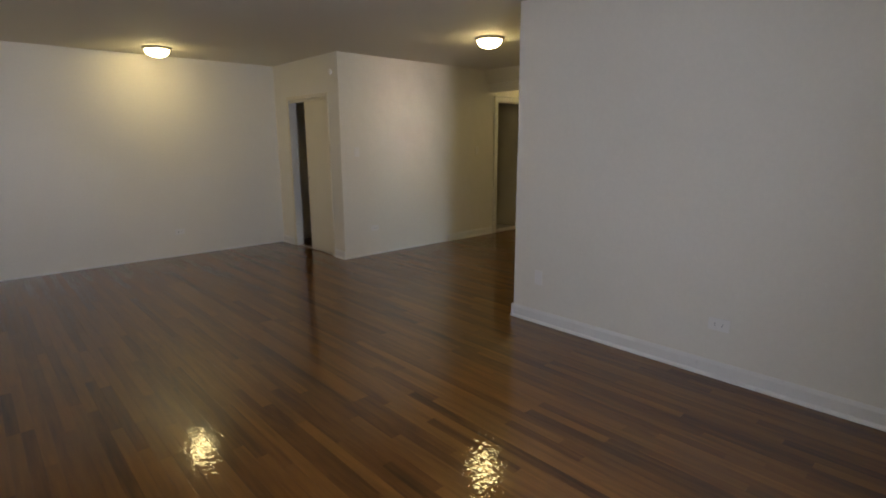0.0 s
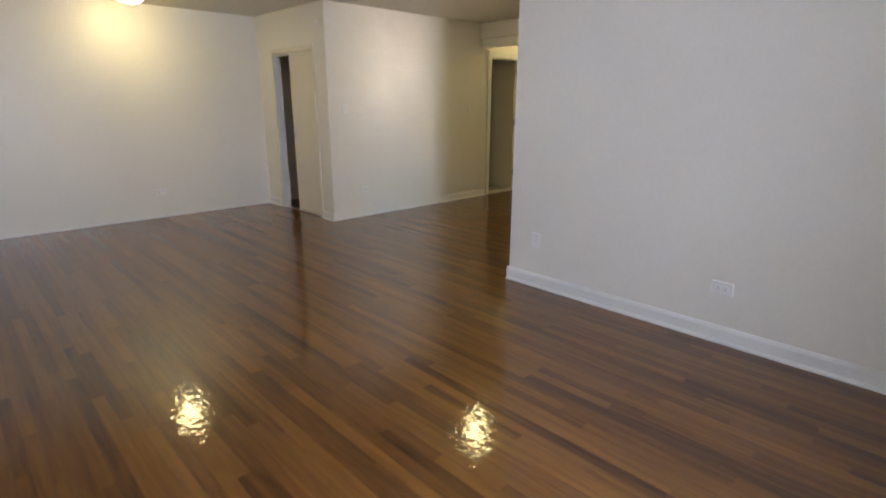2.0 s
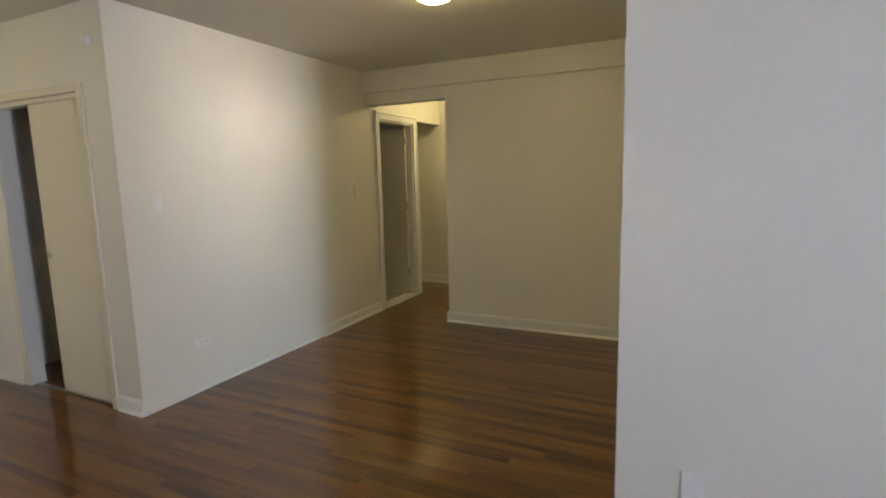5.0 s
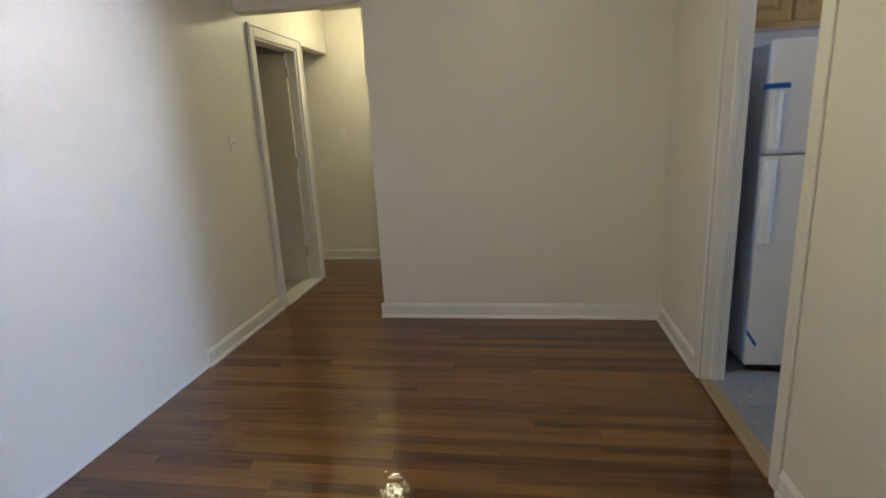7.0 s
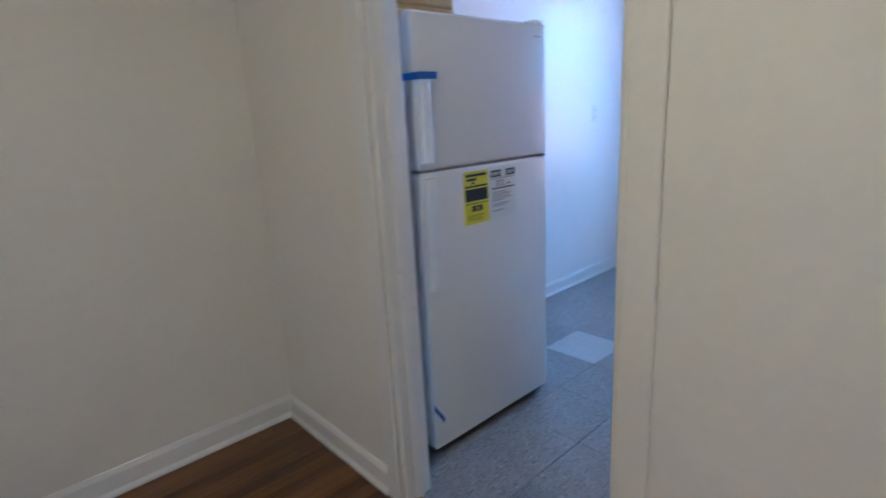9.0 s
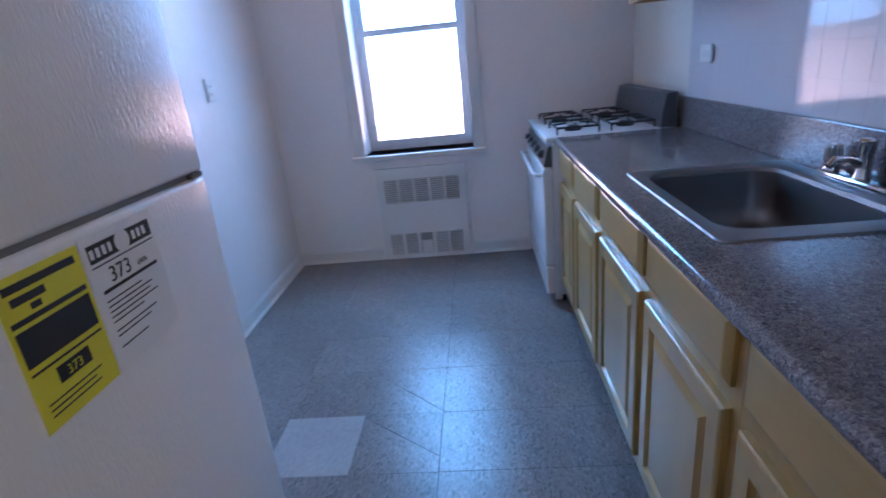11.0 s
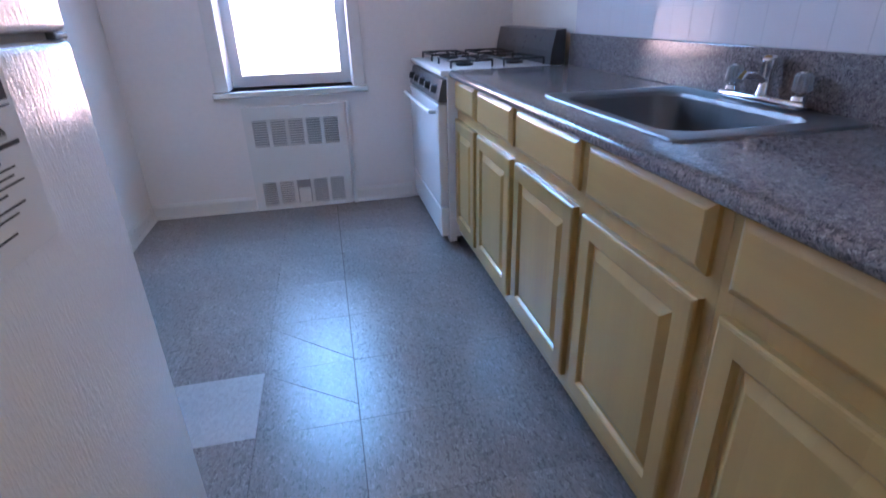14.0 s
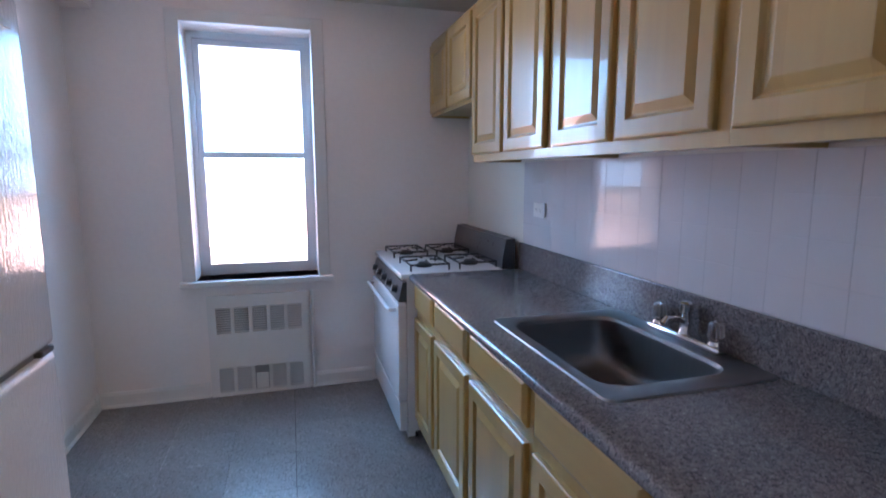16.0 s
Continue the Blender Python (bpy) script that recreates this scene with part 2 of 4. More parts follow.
def speckled(name, colors, scale, rough, stretch=(1, 1, 1), own_tone=0.0):
    """Stone or vinyl made of small flecks of several colours."""
    m = bpy.data.materials.new(name)
    m.use_nodes = True
    n, l = m.node_tree.nodes, m.node_tree.links
    b = n["Principled BSDF"]
    tc = n.new("ShaderNodeTexCoord")
    mp = n.new("ShaderNodeMapping")
    mp.inputs["Scale"].default_value = stretch
    l.new(tc.outputs["Object"], mp.inputs[0])
    wob = n.new("ShaderNodeTexNoise")
    wob.inputs["Scale"].default_value = scale * 0.7
    l.new(mp.outputs[0], wob.inputs[0])
    wm = n.new("ShaderNodeMix")
    wm.data_type = 'VECTOR'
    wm.inputs["Factor"].default_value = 0.02
    l.new(mp.outputs[0], wm.inputs["A"])
    l.new(wob.outputs["Color"], wm.inputs["B"])
    vo = n.new("ShaderNodeTexVoronoi")
    vo.inputs["Scale"].default_value = scale
    l.new(wm.outputs["Result"], vo.inputs["Vector"])
    sep = n.new("ShaderNodeSeparateColor")
    l.new(vo.outputs["Color"], sep.inputs[0])
    ramp = n.new("ShaderNodeValToRGB")
    el = ramp.color_ramp.elements
    while len(el) < len(colors):
        el.new(0.5)
    for i, c in enumerate(colors):
        el[i].position, el[i].color = i / (len(colors) - 1), (*c, 1)
    l.new(sep.outputs[0], ramp.inputs[0])
    big = n.new("ShaderNodeTexNoise")
    big.inputs["Scale"].default_value = 3.0
    l.new(tc.outputs["Object"], big.inputs[0])
    rng = n.new("ShaderNodeMapRange")
    rng.inputs["To Min"].default_value, rng.inputs["To Max"].default_value = 0.82, 1.12
    l.new(big.outputs[0], rng.inputs["Value"])
    mul = n.new("ShaderNodeMix")
    mul.data_type, mul.blend_type = 'RGBA', 'MULTIPLY'
    mul.inputs["Factor"].default_value = 1
    l.new(ramp.outputs[0], mul.inputs["A"])
    l.new(rng.outputs[0], mul.inputs["B"])
    out = mul.outputs["Result"]
    if own_tone:
        oi = n.new("ShaderNodeObjectInfo")
        r2 = n.new("ShaderNodeMapRange")
        r2.inputs["To Min"].default_value, r2.inputs["To Max"].default_value = 1 - own_tone, 1 + own_tone
        l.new(oi.outputs["Random"], r2.inputs["Value"])
        m2 = n.new("ShaderNodeMix")
        m2.data_type, m2.blend_type = 'RGBA', 'MULTIPLY'
        m2.inputs["Factor"].default_value = 1
        l.new(out, m2.inputs["A"])
        l.new(r2.outputs[0], m2.inputs["B"])
        out = m2.outputs["Result"]
    l.new(out, b.inputs["Base Color"])
    b.inputs["Roughness"].default_value = rough
    bp = n.new("ShaderNodeBump")
    bp.inputs["Strength"].default_value, bp.inputs["Distance"].default_value = 0.1, 0.001
    l.new(wob.outputs[0], bp.inputs["Height"])
    l.new(bp.outputs[0], b.inputs["Normal"])
    return m


M_GRANITE = speckled("speckled_grey_granite", [(0.05, 0.047, 0.05), (0.12, 0.11, 0.112), (0.21, 0.18, 0.17), (0.28, 0.245, 0.235), (0.09, 0.085, 0.09), (0.36, 0.335, 0.325)], 260, 0.12)
M_VINYL = speckled("mottled_grey_vinyl", [(0.11, 0.098, 0.094), (0.215, 0.195, 0.187), (0.245, 0.226, 0.215), (0.255, 0.236, 0.224), (0.18, 0.158, 0.146), (0.345, 0.322, 0.308)], 190, 0.28, stretch=(1, 0.45, 1), own_tone=0.07)
M_VINYL_PALE = speckled("pale_replacement_vinyl", [(0.34, 0.33, 0.32), (0.38, 0.37, 0.36), (0.41, 0.40, 0.39)], 130, 0.36, stretch=(1, 0.45, 1))
M_OUTSIDE = bpy.data.materials.new("bright_daylight_haze")
M_OUTSIDE.use_nodes = True
on, ol = M_OUTSIDE.node_tree.nodes, M_OUTSIDE.node_tree.links
om = on["Principled BSDF"]
oc = on.new("ShaderNodeTexCoord")
osep = on.new("ShaderNodeSeparateXYZ")
ol.new(oc.outputs["Object"], osep.inputs[0])
orng = on.new("ShaderNodeMapRange")
orng.inputs["From Min"].default_value, orng.inputs["From Max"].default_value = 1.4, 4.6
ol.new(osep.outputs[2], orng.inputs["Value"])
omix = on.new("ShaderNodeMix")
omix.data_type = 'RGBA'
omix.inputs["A"].default_value, omix.inputs["B"].default_value = (1.0, 0.86, 0.68, 1), (0.16, 0.58, 1.0, 1)
ol.new(orng.outputs[0], omix.inputs["Factor"])
ol.new(omix.outputs["Result"], om.inputs["Emission Color"])
om.inputs["Emission Strength"].default_value = 5.0
om.inputs["Base Color"].default_value = (0, 0, 0, 1)

# ---- mesh helpers ----


def box(bm, x0, x1, y0, y1, z0, z1, bevel=0.0, seg=2):
    v = [bm.verts.new(c) for c in ((x0, y0, z0), (x1, y0, z0), (x1, y1, z0), (x0, y1, z0), (x0, y0, z1), (x1, y0, z1), (x1, y1, z1), (x0, y1, z1))]
    fs = [bm.faces.new([v[i] for i in q]) for q in ((0, 3, 2, 1), (4, 5, 6, 7), (0, 1, 5, 4), (1, 2, 6, 5), (2, 3, 7, 6), (3, 0, 4, 7))]
    if bevel:
        es = list({e for f in fs for e in f.edges})
        bmesh.ops.bevel(bm, geom=es, offset=bevel, segments=seg, affect='EDGES', profile=0.5)
    return bm


def boxed(*a, **k):
    return box(bmesh.new(), *a, **k)


def prism(points, axis, a, b):
    """A closed outline (two coordinates) pushed along one axis from a to b."""
    bm = bmesh.new()

    def at(p, h):
        c = list(p)
        c.insert(axis, h)
        return c
    lo = [bm.verts.new(at(p, a)) for p in points]
    hi = [bm.verts.new(at(p, b)) for p in points]
    bm.faces.new(lo)
    bm.faces.new(hi)
    k = len(points)
    for i in range(k):
        bm.faces.new((lo[i], lo[(i + 1) % k], hi[(i + 1) % k], hi[i]))
    bmesh.ops.recalc_face_normals(bm, faces=bm.faces)
    return bm


def turned(profile, steps=24, axis='z', at=(0, 0, 0), bm=None):
    """A profile of (radius, height) turned round an axis."""
    bm = bm or bmesh.new()
    rings = []
    for r, h in profile:
        ring = []
        for i in range(steps):
            a = 2 * math.pi * i / steps
            p = (r * math.cos(a), r * math.sin(a), h)
            if axis == 'x':
                p = (p[2], p[0], p[1])
            elif axis == 'y':
                p = (p[0], p[2], p[1])
            ring.append(bm.verts.new(Vector(p) + Vector(at)))
        rings.append(ring)
    for r0, r1 in zip(rings, rings[1:]):
        for i in range(steps):
            j = (i + 1) % steps
            bm.faces.new((r0[i], r0[j], r1[j], r1[i]))
    bm.faces.new(rings[0])
    bm.faces.new(rings[-1])
    bmesh.ops.recalc_face_normals(bm, faces=bm.faces)
    return bm


def tube(points, r, steps=10, bm=None):
    """A round bar along a line of points."""
    bm = bm or bmesh.new()
    pts = [Vector(p) for p in points]
    rings = []
    for i, p in enumerate(pts):
        d = (pts[min(i + 1, len(pts) - 1)] - pts[max(i - 1, 0)]).normalized()
        u = d.orthogonal().normalized() if not rings else (last - d * last.dot(d)).normalized()
        last = u
        w = d.cross(u)
        rings.append([bm.verts.new(p + (u * math.cos(2 * math.pi * k / steps) + w * math.sin(2 * math.pi * k / steps)) * r) for k in range(steps)])
    for r0, r1 in zip(rings, rings[1:]):
        for k in range(steps):
            bm.faces.new((r0[k], r0[(k + 1) % steps], r1[(k + 1) % steps], r1[k]))
    bm.faces.new(rings[0])
    bm.faces.new(rings[-1])
    bmesh.ops.recalc_face_normals(bm, faces=bm.faces)
    return bm


def mesh_of(name, bm, material, smooth=False):
    me = bpy.data.meshes.new(name)
    bm.to_mesh(me)
    bm.free()
    me.materials.append(material)
    if smooth:
        me.shade_smooth()
        me.set_sharp_from_angle(angle=radians(40))
    return me


def part(name, bm, material, parent, label="", smooth=False):
    ob = new(name, mesh_of(name, bm, material, smooth))
    ob.parent = parent
    return tagged(ob, label)


def thing(name, label, category, at=(0, 0, 0), rz=0, group="", kind=""):
    ob = new(name)
    ob.empty_display_size = 0.1
    ob.matrix_world = pose(*at, 0, 0, rz)
    return tagged(ob, label, category, group, kind)


def solid(name, bm, material, label="", category="", kind="", group="", smooth=False, at=None):
    ob = new(name, mesh_of(name, bm, material, smooth))
    if at:
        ob.location = at
    return tagged(ob, label, category, group, kind)


def structure(name, bm, material, label, category, parent=None):
    ob = solid(name, bm, material, label, category, "structure")
    if parent:
        ob.parent = parent
    return ob


# ---- structure: walls ----
T = 0.14


def wall_with_hole(axis, a, b, lo, hi, holes, z1=CEIL):
    """A wall between faces a and b on one axis, from lo to hi on the other, with openings (from, to, bottom, top)."""
    bm = bmesh.new()

    def bx(u0, u1, z0, zz):
        if u1 - u0 < 1e-4 or zz - z0 < 1e-4:
            return
        if axis == 'y':
            box(bm, u0, u1, a, b, z0, zz)
        else:
            box(bm, a, b, u0, u1, z0, zz)
    cur = lo
    for u0, u1, h0, h1 in sorted(holes):
        bx(cur, u0, 0, z1)
        bx(u0, u1, 0, h0)
        bx(u0, u1, h1, z1)
        cur = u1
    bx(cur, hi, 0, z1)
    bmesh.ops.remove_doubles(bm, verts=bm.verts, dist=1e-5)
    return bm


WIN_L = (0.70, 1.38, 0.80, 2.34)    # living room window
WIN_K = (4.92, 5.66, 0.762, 2.30)    # kitchen window
structure("wall_left", wall_with_hole('x', LEFT - T, LEFT, FACADE - 0.3, BACK + T, []), M_WALL, "cream painted plaster wall of the living room", "wall")
structure("wall_back", wall_with_hole('y', BACK, BACK + T, LEFT, CX + 0.9, []), M_WALL, "cream painted plaster wall with a glossy sheen", "wall")
structure("wall_facade", wall_with_hole('y', FACADE - 0.3, FACADE, LEFT, KE + T, [WIN_L, WIN_K]), M_KWALL, "white painted outer wall with windows", "wall")
structure("wall_closet", wall_with_hole('x', CX, CX + 0.1, CY, BACK, [(6.11, 7.08, 0, 2.0)]), M_WALL, "cream painted wall with a sliding closet opening", "wall")
structure("wall_block", wall_with_hole('y', CY, CY + 0.12, CX + 0.1, 7.25, [(6.43, 7.16, 0, 2.05)]), M_WALL, "cream painted wall lit by window and lamps", "wall")
structure("wall_partition", wall_with_hole('x', AX, KW, FACADE, AY, []), M_WALL, "cream painted wall between living room and kitchen", "wall")
structure("wall_kitchen_door", wall_with_hole('y', KN, AY, KW, OX, [(KD0, KD1, 0, 2.08)]), M_WALL, "cream painted wall with the kitchen doorway", "wall")
structure("wall_foyer", wall_with_hole('x', OX, OX + 0.13, KN, OY, []), M_WALL, "cream painted wall across the foyer", "wall")
structure("wall_passage_header", boxed(OX, OX + 0.13, OY, CY, 2.17, CEIL), M_WALL, "painted header over the hall passage", "wall")
structure("wall_foyer_beam", boxed(OX - 0.05, OX, AY, CY, 2.285, CEIL), M_WALL, "painted beam along the foyer ceiling", "beam")
structure("wall_hall_south", boxed(OX + 0.13, 8.05, KN, KN + 0.1, 0, CEIL), M_WALL, "cream painted hall wall", "wall")
structure("wall_hall_end", boxed(7.91, 8.05, KN + 0.1, 8.6, 0, CEIL), M_WALL, "yellowish lit hall end wall", "wall")
structure("wall_hall_header", boxed(7.25, 7.91, CY, CY + 0.12, 2.1, CEIL), M_WALL, "painted header over the hall alcove", "wall")
structure("wall_bath_side", boxed(7.15, 7.25, CY + 0.12, 8.6, 0, CEIL), M_WALL, "painted bathroom side wall", "wall")
structure("wall_bath_far", boxed(CX + 0.9, 7.91, 8.6, 8.7, 0, CEIL), M_WALL, "painted wall closing the bathroom and alcove", "wall")
structure("wall_bath_west", boxed(CX + 0.9, CX + 1.0, CY + 0.12, 8.6, 0, CEIL), M_WALL, "painted wall between closet and bathroom", "wall")
structure("wall_kitchen_east", boxed(KE, KE + 0.12, FACADE, KN, 0, CEIL), M_KWALL, "white painted kitchen wall", "wall")
structure("soffit_kitchen", boxed(KE - 0.16, KE, FACADE, KN, 2.33, CEIL), M_KWALL, "white boxed soffit along the kitchen ceiling", "soffit")
structure("ceiling", boxed(LEFT - T, 8.05, FACADE - 0.3, 8.7, CEIL, CEIL + 0.15), M_CEIL, "cream painted plaster ceiling", "ceiling")
structure("floor", boxed(LEFT - T, 8.05, FACADE - 0.3, 8.7, -0.2, -0.012), M_SUBFLOOR, "dark-varnished oak strip floor with a high gloss", "floor")
solid("backdrop", boxed(-14, 20, -5.1, -5, -0.198, 9), M_OUTSIDE, "bright hazy daylight outside the windows", "backdrop", "structure")
structure("ground", boxed(-400, 400, -400, 400, -0.6, -0.198), mat("grey_paving", (0.2, 0.2, 0.19), 0.9, vary=0.2, scale=0.5), "grey ground outside the house", "ground")

# ---- trim: baseboards and casings ----
BASE = [(0, 0), (0.026, 0), (0.026, 0.012), (0.018, 0.024), (0.014, 0.03), (0.014, 0.105), (0.009, 0.118), (0.004, 0.13), (0, 0.132)]


def baseboard(axis, face, lo, hi, out, material=M_TRIM, k=0.82):
    """A moulded board on a wall's face; it stands out to +1 or -1."""
    if axis == 'x':      # wall of constant x, running along y
        bm = prism([(face + out * d * k, h * k) for d, h in BASE], 1, lo, hi)
    else:
        bm = prism([(face + out * d * k, h * k) for d, h in BASE], 0, lo, hi)
    return structure("baseboard", bm, material, "white painted moulded baseboard, chipped and repainted", "baseboard")


baseboard('x', AX, FACADE, AY + 0.02, -1)
baseboard('x', LEFT, FACADE, 7.05, 1)
baseboard('y', AY, AX - 0.02, KD0 - 0.075, 1)
baseboard('y', AY, KD1 + 0.075, OX, 1)
baseboard('x', OX, AY, OY + 0.02, -1)
baseboard('y', OY, OX - 0.02, OX + 0.15, 1)
baseboard('y', CY, 5.35, 6.36, -1)
baseboard('x', CX, CY - 0.003, 6.04, -1, k=0.78)
baseboard('x', CX, 7.15, BACK, -1, k=0.78)
baseboard('x', 7.91, AY, 8.6, -1)
baseboard('x', KE, FACADE, KN, -1, k=0.75)
baseboard('y', FACADE, 5.62, KE, 1, k=0.75)
baseboard('y', FACADE, 4.58, 4.96, 1, k=0.75)
structure("trim", boxed(CX, 5.35, CY - 0.01, CY, 0, 0.022, 0.004), M_TRIM, "thin painted shoe strip along the wall", "trim")
structure("trim", boxed(LEFT, CX, BACK - 0.01, BACK, 0, 0.022, 0.004), M_TRIM, "thin painted shoe strip along the wall", "trim")


def casing(name, label, material, bars):
    ob = thing(name, label, "door frame", kind="structure")
    for b in bars:
        part("frame_bar", boxed(*b, bevel=0.006), material, ob)
    return ob


# kitchen doorway
K_TOP = 2.08
casing("trim_kitchen_doorway", "off-white painted door casing with rounded edges", M_TRIM, [
    (KD1, KD1 + 0.07, AY, AY + 0.018, 0, K_TOP + 0.07), (KD0, KD1, AY, AY + 0.018, K_TOP, K_TOP + 0.07),
    (KD1 - 0.018, KD1, KN, AY, 0, K_TOP), (KD0 + 0.018, KD1 - 0.018, KN, AY, K_TOP - 0.018, K_TOP),
    (KD1 - 0.03, KD1 - 0.018, KN + 0.04, KN + 0.075, 0, K_TOP - 0.018)])
casing("trim_kitchen_jamb", "cream painted jamb and casing of the kitchen doorway", M_WALL, [
    (KD0 - 0.07, KD0, AY, AY + 0.012, 0, K_TOP + 0.07), (KD0, KD0 + 0.018, KN, AY + 0.004, 0, K_TOP)])
# bathroom doorway in the hall
casing("trim_bathroom_doorway", "white painted stepped casing round the bathroom door", M_TRIM, [
    (6.36, 6.43, CY - 0.018, CY, 0, 2.12), (7.16, 7.23, CY - 0.018, CY, 0, 2.12), (6.43, 7.16, CY - 0.018, CY, 2.05, 2.12),
    (6.345, 6.365, CY - 0.028, CY, 0, 2.135), (7.225, 7.245, CY - 0.028, CY, 0, 2.135), (6.365, 7.225, CY - 0.028, CY, 2.115, 2.135),
    (6.43, 6.448, CY, CY + 0.12, 0, 2.05), (7.142, 7.16, CY, CY + 0.12, 0, 2.05), (6.448, 7.142, CY, CY + 0.12, 2.032, 2.05)])
# closet
casing("trim_closet", "cream painted frame of the sliding closet", M_DOOR, [
    (CX - 0.014, CX, 6.05, 6.11, 0, 2.05), (CX - 0.014, CX, 7.08, 7.13, 0, 2.05), (CX - 0.014, CX, 6.11, 7.08, 2.0, 2.05), (CX + 0.01, CX + 0.09, 6.11, 7.08, 1.97, 2.0)])


def flat_door(name, label, w, h, t, at, rz, knob_side, knob_z):
    """A plain slab door; local x runs from the hinge."""
    ob = thing(name, label, "door", at, rz, kind="structure")
    part("door_leaf", boxed(0, w, -t / 2, t / 2, 0.012, h, 0.004), M_DOOR, ob)
    kx = w - 0.05 if knob_side else 0.05
    for s in (-1, 1):
        part("knob", turned([(0.028, 0), (0.028, 0.004), (0.012, 0.008), (0.011, 0.028), (0.022, 0.034), (0.026, 0.046), (0.02, 0.058), (0.004, 0.061)], 18, 'y', (kx, 0, knob_z)) if s > 0 else
             turned([(0.028, 0), (0.028, -0.004), (0.012, -0.008), (0.011, -0.028), (0.022, -0.034), (0.026, -0.046), (0.02, -0.058), (0.004, -0.061)], 18, 'y', (kx, 0, knob_z)), M_METAL, ob, "brass-grey door knob", True)
        ob.children[-1].location.y = s * t / 2
    return ob


bath = flat_door("door_bathroom", "grey-white painted slab door standing open inwards", 0.66, 2.02, 0.035, (7.118, CY + 0.075, 0), 93, True, 0.98)
for hz in (0.25, 1.05, 1.82):
    part("hinge", boxed(-0.012, 0.004, -0.03, 0.022, hz, hz + 0.09, 0.002), M_METAL, bath, "steel butt hinge")
slide = thing("sliding_door", "cream painted sliding closet door pushed partly open", "closet door", (CX + 0.045, 6.115, 0), 90, kind="structure")
part("door_leaf", boxed(0, 0.60, -0.016, 0.016, 0.015, 1.985, 0.003), M_DOOR, slide)
part("finger_pull", turned([(0.022, 0), (0.022, 0.003), (0.015, 0.003), (0.013, -0.006), (0.002, -0.007)], 18, 'y', (0.565, 0.016, 0.98)), M_METAL, slide, "round metal finger pull", True)
part("floor_guide", boxed(-0.005, 0.965, -0.012, 0.012, 0.0, 0.008), M_METAL, slide, "thin metal floor track")
structure("door_saddle_kitchen", boxed(KD0 + 0.018, KD1 - 0.018, AY - 0.06, AY + 0.012, 0.0, 0.012, 0.005), M_SILL, "worn yellowish wooden saddle in the kitchen doorway", "threshold")
structure("door_saddle_bathroom", boxed(6.448, 7.142, CY - 0.03, CY + 0.13, 0.0, 0.022, 0.006), M_MARBLE, "white marble saddle under the bathroom door", "threshold")
structure("floor_bathroom", boxed(CX + 1.0, 7.15, CY + 0.12, 8.6, -0.012, 0.006), M_BATHTILE, "small grey tiled bathroom floor", "floor")


# ---- windows ----
def window(name, label, x0, x1, z0, z1):
    ob = thing(name, label, "window", kind="structure")
    yo = FACADE - 0.2
    for b in ((x0 - 0.075, x0, FACADE, FACADE + 0.016, z0 - 0.03, z1 + 0.07), (x1, x1 + 0.075, FACADE, FACADE + 0.016, z0 - 0.03, z1 + 0.07), (x0, x1, FACADE, FACADE + 0.016, z1, z1 + 0.07)):
        part("casing", boxed(*b, bevel=0.004), M_TRIM, ob)
    part("window_sill", boxed(x0 - 0.09, x1 + 0.09, yo - 0.02, FACADE + 0.045, z0 - 0.035, z0, 0.006), M_TRIM, ob)
    fr = part("window_frame", boxed(x0, x0 + 0.03, yo - 0.06, yo, z0, z1), M_SASH, ob)
    part("frame_bar", boxed(x1 - 0.03, x1, yo - 0.06, yo, z0, z1), M_SASH, ob)
    part("frame_bar", boxed(x0 + 0.03, x1 - 0.03, yo - 0.06, yo, z1 - 0.04, z1), M_SASH, ob)
    part("frame_bar", boxed(x0 + 0.03, x1 - 0.03, yo - 0.06, yo, z0, z0 + 0.035), M_SASH, ob)
    zm = z0 + (z1 - z0) * 0.51
    for lo, hi, y in ((z0 + 0.035, zm + 0.02, yo - 0.025), (zm - 0.02, z1 - 0.04, yo - 0.055)):
        sash = part("sash", boxed(x0 + 0.03, x0 + 0.062, y, y + 0.022, lo, hi), M_SASH, ob)
        part("sash_bar", boxed(x1 - 0.062, x1 - 0.03, y, y + 0.022, lo, hi), M_SASH, sash)
        part("sash_bar", boxed(x0 + 0.062, x1 - 0.062, y, y + 0.022, lo, lo + 0.034), M_SASH, sash)
        part("sash_bar", boxed(x0 + 0.062, x1 - 0.062, y, y + 0.022, hi - 0.034, hi), M_SASH, sash)
        pane = part("pane", boxed(x0 + 0.062, x1 - 0.062, y + 0.009, y + 0.013, lo + 0.034, hi - 0.034), M_GLASS, sash)
        pane.visible_shadow = False
    return ob


M_SASH = mat("grey_aluminium_sash", (0.68, 0.71, 0.74), 0.4, metal=0.2)
window("window_kitchen", "tall bright double-hung window in a white casing", *WIN_K)
window("window_living", "tall double-hung window lighting the living room", *WIN_L)

# ---- ceiling lamps ----


def ceiling_lamp(x, y):
    ob = thing("ceiling_lamp", "lit frosted glass dome lamp with nickel rim", "ceiling lamp", (x, y, CEIL), group="ceiling dome lamps")
    part("rim", turned([(0.06, 0), (0.148, 0), (0.15, -0.012), (0.142, -0.026), (0.128, -0.028), (0.12, -0.012), (0.02, -0.01)], 36), M_METAL, ob, "brushed nickel rim", True)
    dome = [(0.126, -0.03)] + [(0.126 * math.cos(a), -0.03 - 0.075 * math.sin(a)) for a in (0.2, 0.4, 0.6, 0.8, 1.0, 1.2, 1.4, 1.52)]
    part("glass_dome", turned(dome, 36), M_LAMP, ob, "glowing frosted glass dome", True)
    return ob


for lx, ly in LAMPS:
    ceiling_lamp(lx, ly)

# ---- plates on the walls ----


